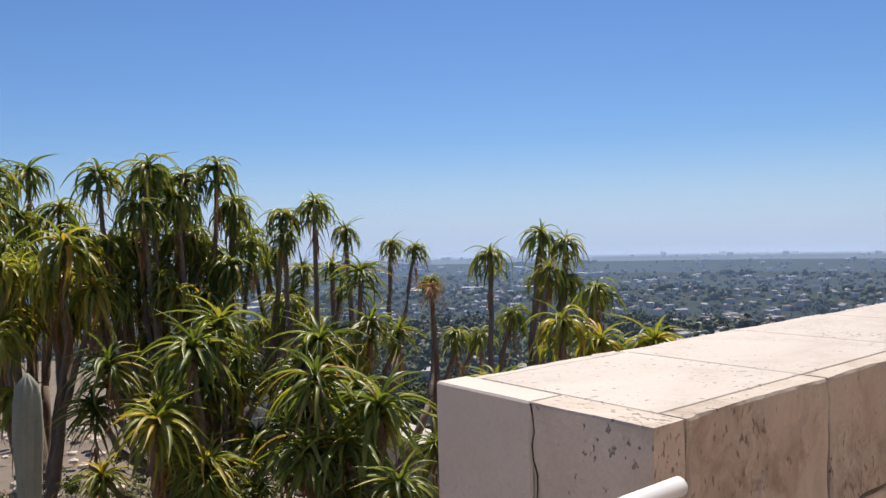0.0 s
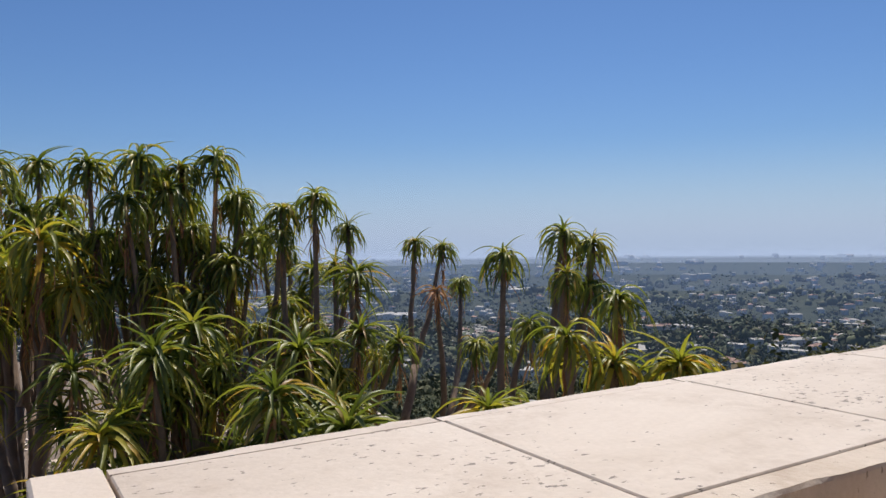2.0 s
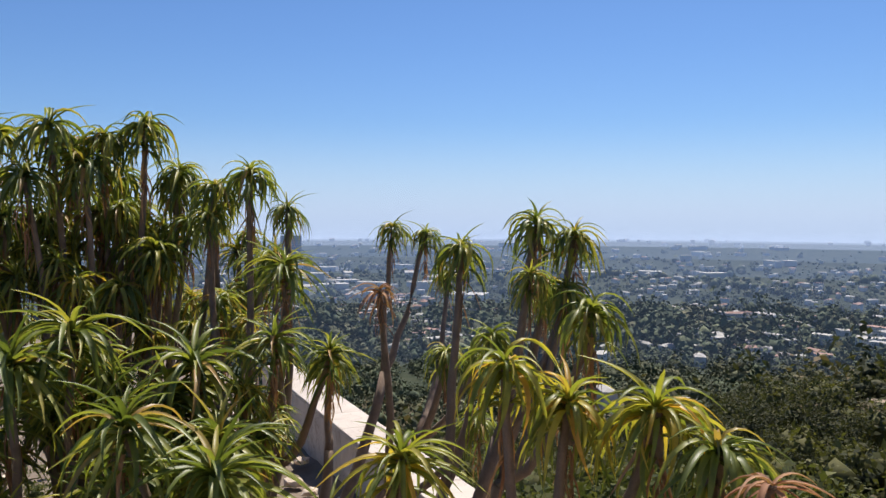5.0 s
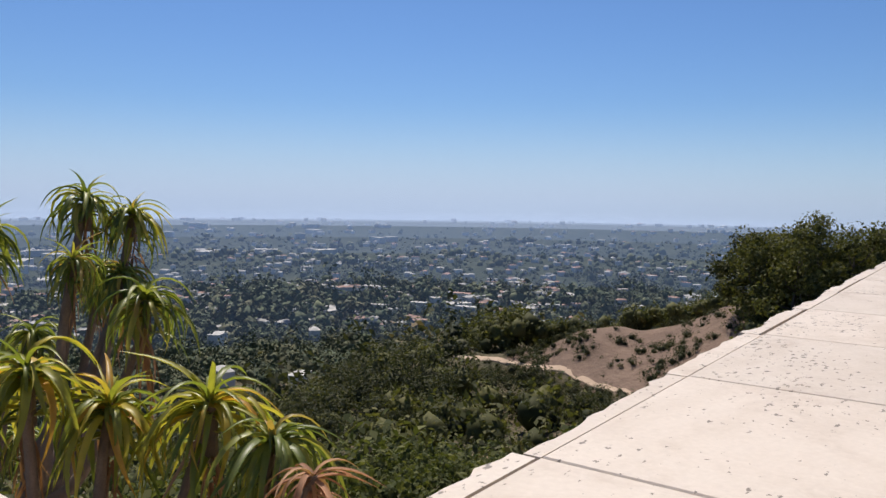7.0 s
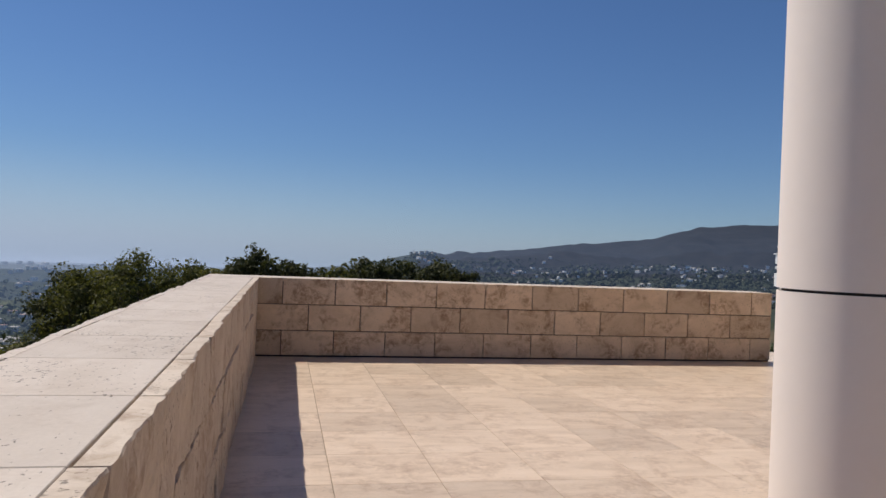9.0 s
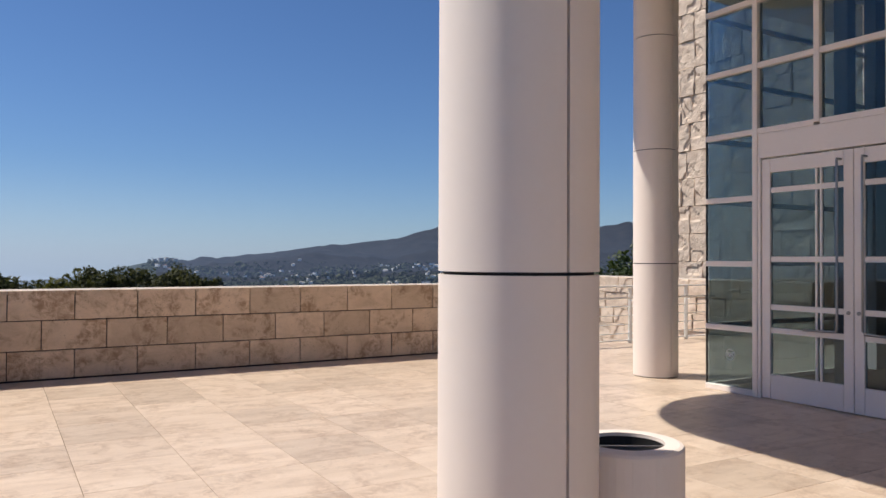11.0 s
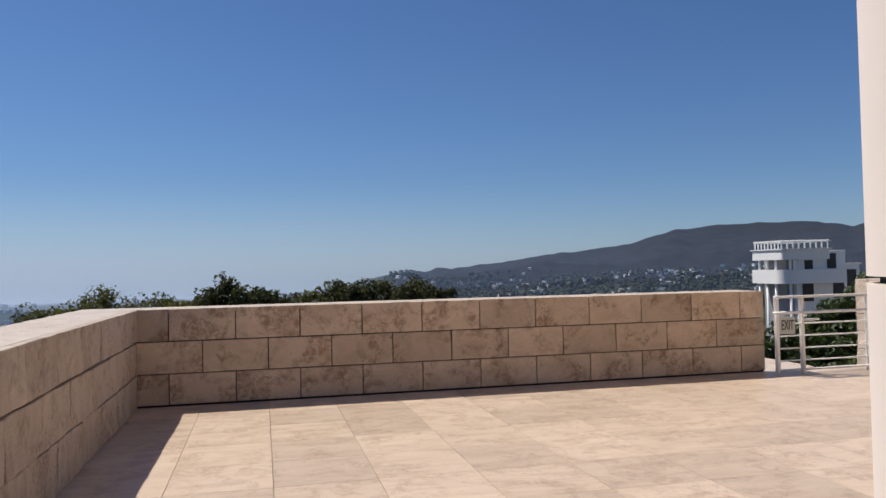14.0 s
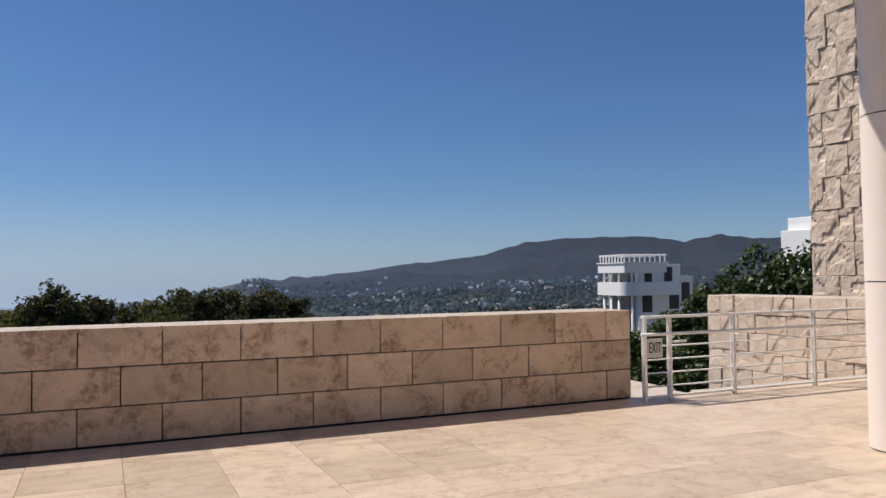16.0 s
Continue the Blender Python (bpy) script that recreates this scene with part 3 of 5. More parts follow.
rng = random.Random(9)
low_spots, dark_spots, green_spots = [], [], []
while len(low_spots) + len(dark_spots) + len(green_spots) < 2100:
    az, r = rng.uniform(3, 112), 17 * math.exp(rng.uniform(0, 2.22))
    w = noise.fractal(Vector((r / 22, az / 6, 1)), 0.8, 2, 3)
    g = noise.noise(Vector((r / 18, az / 5, 8)))
    tr = trail_r(az)
    if 13 < az < 37 and tr - 15 < r < 150:
        if tr - 2.5 < r < tr + 3:
            continue
        if r > tr and rng.random() > 0.3 + (0.7 if w > 0.12 else 0):
            continue
        s = rng.uniform(0.35, 0.7) * (1 + max(0, tr - 6 - r) / 7) if r < tr else rng.uniform(0.35, 1.3)
        (dark_spots if rng.random() < 0.6 else low_spots).append((polar(az, r), s))
        continue
    if az < 14 and r > 120 or w < -0.27 and az > 28 and rng.random() < 0.8:
        continue
    s = rng.choice((0.5, 0.7, 0.9, 1.2, 1.7)) * rng.uniform(0.8, 1.25) * (0.7 + r / 95) * (1.45 if g > 0.1 else 1.0)
    bin_ = green_spots if (r < 60 and g > -0.15) else dark_spots if g > -0.05 else low_spots
    bin_.append((polar(az, r), s))
for _ in range(420):
    az = rng.uniform(14, 34)
    r = rng.uniform(trail_r(az) + 4, 150)
    if noise.noise(Vector((r / 9, az / 1.6, 6))) > rng.uniform(-0.15, 0.35):
        dark_spots.append((polar(az, r), rng.uniform(0.35, 1.35)))
for _ in range(420):
    az = rng.uniform(19, 38)
    r = trail_r(az) - rng.uniform(2.6, 17)
    (dark_spots if rng.random() < 0.7 else low_spots).append((polar(az, r), rng.uniform(0.45, 0.85) * (1 + max(0, trail_r(az) - 7 - r) / 9)))
for _ in range(170):
    green_spots.append((polar(rng.uniform(25, 112), rng.uniform(7, 19)), rng.uniform(0.5, 1.1)))
for _ in range(9):
    az = rng.uniform(16, 33)
    r0 = rng.uniform(trail_r(az) + 6, 140)
    for _ in range(12):
        dark_spots.append((polar(az + rng.gauss(0, 0.7), min(148, max(trail_r(az) + 4, r0 + rng.gauss(0, 5)))), rng.uniform(0.5, 1.5)))
scatter("chaparral", "dense grey-green chaparral bushes on the hillside", M_SCRUB, low_spots, 0.08, 21, 170, 0.85, 7, 0.28)
scatter("green_scrub", "fresh green low scrub on the ravine's flank", M_GREENSCRUB, green_spots, 0.085, 24, 190, 0.75, 7, 0.2)
scatter("scrub_oaks", "dark green scrub oaks in the ravine", M_OAK, dark_spots, 0.075, 22, 200, 1.1, 7, 0.3)
spots = []
for _ in range(300):
    az, r = rng.uniform(29, 100), rng.uniform(60, 160)
    if r > trail_r(az) - 26 and az < 40:
        continue
    spots.append((polar(az, r) + Vector((0, 0, 1.0)), rng.uniform(2.2, 4.4)))
for _ in range(190):
    az, r = rng.uniform(12, 36), rng.uniform(140, 158)
    big = math.exp(-((az - 32) / 3.0) ** 2) + 0.5 * math.exp(-((az - 22) / 4.0) ** 2)
    spots.append((polar(az, r) + Vector((0, 0, rng.uniform(0.6, 2.6 + 3.2 * big))), rng.uniform(1.6, 3.4 + 1.4 * big)))
for _ in range(300):
    az = rng.uniform(-16, 15.5)
    spots.append((polar(az, rng.uniform(86, 116)) + Vector((0, 0, 0.8)), rng.uniform(1.5, 3.4)))
scatter("ridge_oaks", "olive-green shrubs and small oaks along the ridge", M_EUCA, spots, 0.095, 25, 155, 1.05, 8)
spots = []
for _ in range(110):
    az, r = rng.uniform(33, 62), rng.uniform(95, 165)
    if az < 40 and r > trail_r(az) - 28:
        continue
    spots.append((polar(az, r) + Vector((0, 0, 1.6)), rng.uniform(2.8, 5.0)))
for _ in range(190):
    az = rng.uniform(23, 62)
    r = rng.uniform(48, 118)
    if r > trail_r(az) - 9 or noise.noise(Vector((r / 14, az / 5, 12))) < -0.12:
        continue
    spots.append((polar(az, r) + Vector((0, 0, 0.9)), rng.uniform(1.3, 2.9)))
scatter("ravine_oaks", "large dark live oaks standing in the ravine", M_OAK, spots, 0.052, 27, 640, 1.0, 10, 0.3)
spots = []
while len(spots) < 2600:
    az, r = rng.uniform(9, 102), 160 * math.exp(rng.uniform(0, 1.98))
    if noise.noise(Vector((r / 90, az / 5, 2))) < -0.42 or abs(az - 47.5) < 2.2 and 520 < r < 650 or abs(az - 53) < 2 and 560 < r < 700:
        continue
    spots.append((polar(az, r), rng.choice((1.8, 2.6, 3.6, 5.0, 6.8)) * rng.uniform(0.85, 1.2) * (1.0 + r / 620) * (1.5 if r > 450 else 1.1)))
near = [q for q in spots if math.hypot(q[0].x, q[0].y) < 480]
far_a = [q for q in spots if math.hypot(q[0].x, q[0].y) >= 480]
k = len(near) // 2
scatter("canyon_trees", "dark green trees in the canyon below the hill", M_OAK, near[:k], 0.085, 23, 130, 1.1, 7, 0.3)
scatter("canyon_bushes", "grey-green trees on the slopes of the canyon", M_SCRUB, near[k:], 0.085, 26, 130, 0.95, 7, 0.3)
k = len(far_a) // 2
scatter("foothill_trees", "dense dark trees at the foot of the hill", M_CITYTREE, far_a[:k], 0.085, 28, 150, 1.05, 7, 0.32)
scatter("foothill_oaks", "olive-green oaks at the foot of the hill", M_TOWNOLIVE, far_a[k:], 0.085, 29, 150, 0.95, 7, 0.32)

# dirt trail along the bare slope
vs, fs = [], []
steps = 90
for i in range(steps + 1):
    az = 38 - 20 * i / steps
    r = trail_r(az) + 0.3 * math.sin(i * 0.25)
    row = [polar(az, r + k * 1.5) for k in (-1.2, -1, -0.33, 0.33, 1, 1.2)]
    zt = sum(p.z for p in row) / 6
    lift = (-0.7, 0.12, 0.1, 0.1, 0.12, -0.7)
    vs += [Vector((p.x, p.y, 0.6 * p.z + 0.4 * zt + dz)) for p, dz in zip(row, lift)]
    if i:
        o = 6 * i
        fs += [[o - 6 + k, o - 5 + k, o + 1 + k, o + k] for k in range(5)]
tagged(put("trail", mesh("trail", vs, fs, M_TRAIL)), "pale dirt fire road winding along the bare hillside", "trail", kind="structure")


# ---- the town on the plain ----
def house_data(w, d, h, roof, rz):
    """Walls with a gabled or flat roof, turned by rz: wall part and roof part."""
    c, s = math.cos(rz), math.sin(rz)
    def tr(vs):
        return [Vector((v[0] * c - v[1] * s, v[0] * s + v[1] * c, v[2])) for v in vs]
    a, b = w / 2, d / 2
    walls = (tr([(-a, -b, -13), (a, -b, -13), (a, b, -13), (-a, b, -13), (-a, -b, h), (a, -b, h), (a, b, h), (-a, b, h)]),
             [[0, 1, 5, 4], [1, 2, 6, 5], [2, 3, 7, 6], [3, 0, 4, 7], [4, 5, 6, 7]])
    e = 0.6
    top = h + roof
    if roof > 0.8:
        rf = (tr([(-a - e, -b - e, h), (a + e, -b - e, h), (a + e, b + e, h), (-a - e, b + e, h), (-a * 0.6, 0, top), (a * 0.6, 0, top)]),
              [[0, 1, 5, 4], [1, 2, 5], [2, 3, 4, 5], [3, 0, 4], [3, 2, 1, 0]])
    else:
        rf = (tr([(-a - e, -b - e, h), (a + e, -b - e, h), (a + e, b + e, h), (-a - e, b + e, h), (-a - e, -b - e, top), (a + e, -b - e, top), (a + e, b + e, top), (-a - e, b + e, top)]),
              [[0, 1, 5, 4], [1, 2, 6, 5], [2, 3, 7, 6], [3, 0, 4, 7], [4, 5, 6, 7], [3, 2, 1, 0]])
    return walls, rf


def house(at, w, d, h, roof, rz, roof_mat, label):
    t = thing("house", label, "house", "houses at the foot of the hill", at=at)
    wl, rf = house_data(w, d, h, roof, radians(rz))
    put("wall", mesh("wall", *wl, M_PLASTER), t)
    put("roof", mesh("roof", *rf, roof_mat), t)
    c, s = math.cos(radians(rz)), math.sin(radians(rz))
    win = mesh("window", *box_data((-0.8, -0.12, 0), (0.8, 0.12, 1.4), 0.05), M_BLACK)
    for i in range(max(2, int(w / 4))):
        u = -w / 2 + (i + 0.5) * w / max(2, int(w / 4))
        for side in (-1, 1):
            v = side * (d / 2 + 0.02)
            put("window", win, t, (u * c - v * s, u * s + v * c, h * 0.4), rz)


def visible_spot(rng, az0, az1, near=10.6, far=2.3):
    az = rng.uniform(az0, az1)
    if az < -10:
        r = rng.uniform(1500, 3150)
        return polar(az, r), r
    dep = rng.uniform(far, near)
    r = min(4550, max(1150, 228 / math.tan(radians(dep))))
    r = 1150 + (r - 1150) * rng.uniform(0.97, 1.03)
    return polar(az, r), r


rng = random.Random(31)
near_houses = [(35.9, 1960, 34, 16, 6, 3.4, 20, M_ROOF, "pink-roofed villa among the trees"), (41.5, 1330, 56, 18, 5, 3, 35, M_PALEROOF, "long pale-roofed house among dark trees"), (29.3, 1470, 74, 26, 4, 0.6, 10, M_PALEROOF, "wide flat white-roofed house at the hill's foot"),
               (48.5, 1500, 40, 18, 6, 3, 25, M_ROOF, "low pink-roofed house among trees"), (52, 1480, 30, 20, 7, 0.6, 60, M_PALEROOF, "white flat-roofed house among trees"), (46, 1210, 30, 16, 6, 3, 50, M_PALEROOF, "white house with a pale hipped roof"), (53, 1180, 34, 18, 6, 0.6, 30, M_PALEROOF, "grey flat-roofed house among trees"), (47.5, 590, 20, 11, 5, 0.6, 20, M_PALEROOF, "white canyon house with a flat grey roof"), (53.0, 640, 24, 12, 5, 2.4, 70, M_PALEROOF, "low white canyon house with a pale roof")]
for az, r, w, d, h, ro, rz, rm, lb in near_houses:
    p = polar(az, r)
    house(p + Vector((0, 0, 12.5)), w, d, h, ro, rz, rm, lb)
for _ in range(120):
    p, r = visible_spot(rng, 12, 92, 10.2, 5.6)
    flat = rng.random() < 0.5
    rm = rng.choice([M_ROOF, M_PALEROOF, M_PALEROOF])
    house(p + Vector((0, 0, 8.5)), rng.uniform(16, 34), rng.uniform(9, 15), rng.uniform(4, 7), 0.6 if flat else rng.uniform(2, 3.5), rng.uniform(0, 180), rm,
          "small white house with a %s roof among trees" % ("pale" if rm is M_PALEROOF else "red tile"))

for _ in range(46):
    p, r = visible_spot(rng, 26, 70, 10.4, 7.6)
    rm = rng.choice([M_ROOF, M_PALEROOF, M_PALEROOF])
    house(p + Vector((0, 0, 11.5)), rng.uniform(26, 52), rng.uniform(13, 21), rng.uniform(5, 8), rng.choice((0.6, 3.4)), rng.uniform(0, 180), rm,
          "large pale villa with a %s roof among dark trees" % ("flat pale" if rm is M_PALEROOF else "red tile"))

wall_parts, red_parts, pale_parts, valley_parts = [], [], [], []
for az0, az1, n, fd in ((3, 100, 2100, 2.6), (-52, -10, 620, 2.1)):
    for _ in range(n):
        p, r = visible_spot(rng, az0, az1, 8.5, fd)
        if noise.noise(Vector((p.x / 260, p.y / 260, 4))) < rng.uniform(-0.25, 0.2):
            continue
        g = (1.05 if az0 > 0 else 0.72) + max(0, (r - 2600) / 3000)
        wl, rf = house_data(rng.uniform(10, 26) * g, rng.uniform(8, 14) * g, rng.uniform(3, 6) * g, rng.choice([0.6, 2.5]), rng.uniform(0, 3.1))
        q = p + Vector((0, 0, 6.5 if az0 > 0 else 3.6))
        (wall_parts if az0 > 0 else valley_parts).append(([v + q for v in wl[0]], wl[1]))
        (red_parts if rng.random() < 0.3 else pale_parts).append(([v + q for v in rf[0]], rf[1]))
for az0, az1, r0, r1, n in ((62, 84, 1900, 2900, 26), (40, 60, 2600, 4200, 14)):
    for _ in range(n):
        p = polar(rng.uniform(az0, az1), rng.uniform(r0, r1))
        wl, rf = house_data(rng.uniform(40, 110), rng.uniform(25, 50), rng.uniform(10, 26), 0.6, rng.uniform(0, 3.1))
        wall_parts.append(([v + p for v in wl[0]], wl[1]))
        pale_parts.append(([v + p for v in rf[0]], rf[1]))
for nm, parts, m, lb in (("valley_walls", valley_parts, M_WHITE, "white walls of countless houses below the mountains"), ("town_walls", wall_parts, M_PLASTER, "pale walls of countless far-off houses"), ("town_red_roofs", red_parts, M_ROOF, "red roofs of countless far-off houses"), ("town_pale_roofs", pale_parts, M_PALEROOF, "pale roofs of countless far-off houses")):
    tagged(put(nm, mesh(nm, *join(parts), m)), lb, "houses", kind="stuff")


town = {"near": ([], [], []), "far": ([], [], [])}
valley = []
for az0, az1, n, fd in ((3, 100, 12500, 2.35), (-54, -9, 6200, 2.0)):
    for _ in range(n):
        p, r = visible_spot(rng, az0, az1, 11.0, fd)
        if az0 > 0 and r > 3500 and rng.random() < 0.6:
            continue
        k = noise.noise(Vector((p.x / 300, p.y / 300, 4)))
        near_ = 1.0 + 0.75 * max(0.0, min(1.0, (2300 - r) / 900)) if az0 > 0 else 1.0
        s = rng.choice((4, 6, 7, 9, 12, 17)) * rng.uniform(0.8, 1.3) * (1.0 if r < 3000 else 0.8 if r < 3700 else 0.4) * (1.25 if k < -0.1 else 0.8) * near_
        if az0 > 0 and r < 2300 and rng.random() < 0.30:
            continue
        if az0 < 0:
            valley.append((p, s * 0.72))
            continue
        kind = noise.noise(Vector((p.x / 120, p.y / 120, 9))) + rng.uniform(-.35, .35)
        town["near" if r < 2300 and az0 > 0 else "far"][0 if kind < -0.1 else 1 if kind < 0.3 else 2].append((p, s))
for i, (m, sq, lb) in enumerate(((M_CITYTREE, 1.2, "countless dark trees among the houses of the plain"), (M_TOWNOLIVE, 0.9, "countless spreading dark oaks on the plain"), (M_TOWNGREY, 0.95, "countless grey-green trees among the houses"))):
    scatter("town_trees", lb, m, town["near"][i], 0.15, 60 + i, 56, sq, 6, 0.36)
    scatter("far_town_trees", lb, m, town["far"][i], 0.36, 65 + i, 9, sq, 4, 0.66)
scatter("valley_trees", "dark trees between white houses below the mountains", M_VALLEYTREE, valley, 0.24, 69, 20, 1.1, 5, 0.5)


def far_tower(az, r, w, d, dep_top, label, m):
    p = polar(az, r)
    top = 1.6 - r * math.tan(radians(dep_top))
    t = thing("office_tower", label, "tower", "far-off office towers", at=p)
    h = top - p.z
    box("shaft", (-d / 2, -w / 2, -4), (d / 2, w / 2, h), m, t, 1.0)
    t.rotation_euler = (0, 0, radians(az))
    for k in range(int(h / 9)):
        box("window_band", (-d / 2 - 0.4, -w / 2 + 3, 6 + 9 * k), (-d / 2 + 0.2, w / 2 - 3, 10 + 9 * k), M_BLACK, t)


M_TOWER = plain("tower_glass", (0.15, 0.165, 0.19), 0.5, 0.0, 0.2, 0.05)
far_tower(75.9, 3000, 80, 50, 1.50, "dark slab office tower rising from the plain", M_TOWER)
for az, w, dep in ((35.3, 34, 1.62), (34.7, 46, 1.85), (20.6, 60, 1.85)):
    far_tower(az, 4700, w, 30, dep, "hazy grey tower on the horizon", M_TOWER)

# villa on the far hilltop
v0 = polar(-10.5, 2890)
villa = thing("hilltop_villa", "pale villa with terraces on a far wooded hilltop", "house", at=v0 + Vector((0, 0, 6)))
for i, (y, w, h) in enumerate(((-34, 16, 5), (-6, 12, 9), (14, 16, 7), (36, 12, 4))):
    box("wall", (-8, y - w / 2, -8), (8, y + w / 2, h), M_PLASTER, villa, 0.5)
    box("roof", (-9, y - w / 2 - 1, h), (9, y + w / 2 + 1, h + 0.8), M_ROOF, villa, 0.4)
spots = [(polar(-10.5 + rng.uniform(-3.4, 3.4), 2860 + rng.uniform(-160, 60)) + Vector((0, 0, -2)), rng.uniform(3, 7)) for _ in range(420)]
scatter("hill_trees", "dark trees on the far hilltop", M_CITYTREE, spots, 0.34, 77, 14, 0.9)

# ---- white museum block past the rail ----
def museum_block(at, rz):
    t = thing("museum_block", "white modernist block with rounded balconies and a roof pergola", "building", at=at)
    t.rotation_euler = (0, 0, radians(rz))
    def slab(name, z0, z1, x0, x1, y0, y1, rad, m=M_WHITE):
        pts = []
        for cx, cy, a0 in ((x1 - 0.3, y1 - 0.3, 0), (x0 + rad, y1 - rad, 90), (x0 + 0.3, y0 + 0.3, 180), (x1 - 0.3, y0 + 0.3, 270)):
            rr = rad if a0 == 90 else 0.3
            for k in range(9):
                a = radians(a0 + 90 * k / 8)
                pts.append((cx + rr * math.cos(a), cy + rr * math.sin(a)))
        n = len(pts)
        vs = [Vector((*p, z0)) for p in pts] + [Vector((*p, z1)) for p in pts]
        fs = [[i, (i + 1) % n, n + (i + 1) % n, n + i] for i in range(n)] + [list(range(n))[::-1], [n + i for i in range(n)]]
        put(name, mesh(name, vs, fs, m), t)
    # local axes: x runs east along the lit north front, -y south along the shaded west front
    box("wall", (1.5, -10.4, -16), (8.5, -3.2, 3.0), M_WHITE, t, 0.05)
    # grey block behind the columns: the recess's shade is put into its colour
    box("core", (2.6, -3.4, -16), (8.4, -2.2, 2.9), M_SHADE_GREY, t, 0.05)
    slab("balcony", -1.5, 0.42, 0, 8.0, -9.6, 0, 1.6)
    slab("balcony", 1.8, 3.17, 0.1, 8.0, -7.2, -0.1, 0.4)
    slab("roof", 3.17, 3.32, -0.15, 8.2, -7.4, 0.1, 0.4)
    box("wall", (0.7, -6.3, 0.3), (1.6, -2.6, 1.85), M_WHITE, t, 0.03)
    box("window", (0.6, -4.9, 0.45), (0.78, -3.7, 1.7), M_BLACK, t, 0.02)
    box("window", (1.38, -5.4, -4.0), (1.56, -3.8, -1.5), M_BLACK, t, 0.02)
    box("window", (1.38, -10.0, -3.6), (1.56, -8.4, -1.5), M_BLACK, t, 0.02)
    box("window", (1.38, -8.9, 0.5), (1.56, -7.6, 2.6), M_BLACK, t, 0.02)
    box("side_wing", (2.2, -13.0, -16), (9, -10.4, 1.0), M_WHITE, t, 0.05)
    box("roof", (2.0, -13.2, 1.0), (9, -10.4, 1.2), M_WHITE, t, 0.03)
    box("window", (2.08, -12.4, -2.6), (2.3, -11.0, 0.3), M_BLACK, t, 0.02)
    for x, y in ((0.7, -1.6), (2.6, -0.6), (4.6, -0.5), (6.6, -0.5), (0.6, -2.6)):
        put("column", mesh("column", *tube_data([(x, y, -16), (x, y, -1.5)], 0.2, 10), M_WHITE, None, True), t)
        put("column", mesh("column", *tube_data([(x, y, 0.4), (x, y, 1.8)], 0.18, 10), M_WHITE, None, True), t)
    for k in range(9):
        box("pergola_post", (0.2, -0.2 - 0.85 * k, 3.32), (0.34, -0.06 - 0.85 * k, 4.2), M_WHITE, t)
        box("pergola_post", (0.25 + 0.85 * k, -0.25, 3.32), (0.39 + 0.85 * k, -0.11, 4.2), M_WHITE, t)
        box("pergola_slat", (0.0, -0.25 - 0.85 * k, 4.34), (7.4, -0.10 - 0.85 * k, 4.48), M_WHITE, t)
    for x in (0.15, 3.4, 6.8):
        box("pergola_beam", (x, -7.4, 4.2), (x + 0.18, 0.1, 4.34), M_WHITE, t)
    return t


museum_block((80.7, -70.3, 0.0), -6)
far_block = thing("museum_tower", "small white cubic tower above the laurels", "building", at=(66.5, -90.5, 0))
box("wall", (-2, -3.4, -16), (3, 2.0, 7.4), M_WHITE, far_block, 0.06)
box("wall", (-1, -2.6, 7.4), (3, 0.6, 9.2), M_WHITE, far_block, 0.06)
box("window", (-2.1, -2, 2.5), (-1.9, 0, 4.6), M_BLACK, far_block)

# ---- terrace structure ----
MOD = 0.762
Y_IN, Y_J, Y_OJ, Y_OUT = -0.030, 0.045, 0.652, 0.712
TOP = 1.143
X_END = -13.46
X_J0 = -9.62

base = box("floor", (-17.5, -20, -0.9), (-0.001, Y_IN, -0.012), M_GROUT)
tagged(base, "travertine paved terrace floor with sanded joints", "floor", kind="structure")
walk_base = box("floor_landing", (-17.5, Y_IN, -0.9), (X_END - 0.02, 0.8, -0.012), M_FLOOR)
tagged(walk_base, "paved landing beside the parapet's end", "floor", kind="structure")

core = box("wall_north", (X_END + 0.1, Y_J - 0.01, -7), (0.70, Y_OJ + 0.01, TOP - 0.055), M_DARK)
tagged(core, "travertine parapet with split stone faces and pale coping", "parapet", kind="structure")
east = box("wall_east", (0.055, -8.37, -6), (0.70, Y_J - 0.02, TOP - 0.055), M_DARK)
tagged(east, "parapet of smooth tan travertine blocks in three courses", "parapet", kind="structure")
gap = box("skirting", (0.03, -8.37, -0.012), (0.056, Y_IN, 0.03), M_DARK)
tagged(gap, "dark open joint at the foot of the parapet", "joint", kind="structure")

# stones of the parapet's inner face; their tops show beside the coping
var_top = [rough_block("split_stone", MOD - 0.008, MOD / 2 - 0.012, 0.0715, 0.0125, 3 + s, M_SPLIT, 30, 14, 0.007, 0.4) for s in range(9)]
var_half = [rough_block("split_stone", MOD / 2 - 0.008, MOD / 2 - 0.012, 0.0715, 0.0115, 40 + s, M_SPLIT, 15, 14, 0.007, 0.4) for s in range(3)]
rng = random.Random(5)
J_TOP = [X_END + 0.122] + [X_J0 + MOD * k for k in range(-4, 13)] + [0.0]
J_MID = [X_END + 0.122] + [X_J0 + MOD * (k + 0.5) for k in range(-4, 12)] + [0.0]
for c in range(3):
    for a, b in zip(*(lambda q: (q, q[1:]))(J_MID if c == 1 else J_TOP)):
        w = b - a
        me = rng.choice(var_half if w < 0.5 else var_top)
        base_w = (MOD / 2 if w < 0.5 else MOD) - 0.008
        put("stone", me, core, (a + 0.006, Y_IN - rng.uniform(-0.004, 0.008), c * MOD / 2 + (0.003 if c < 2 else 0.010)), 0, scale=((w - 0.012) / base_w, 1, 1))
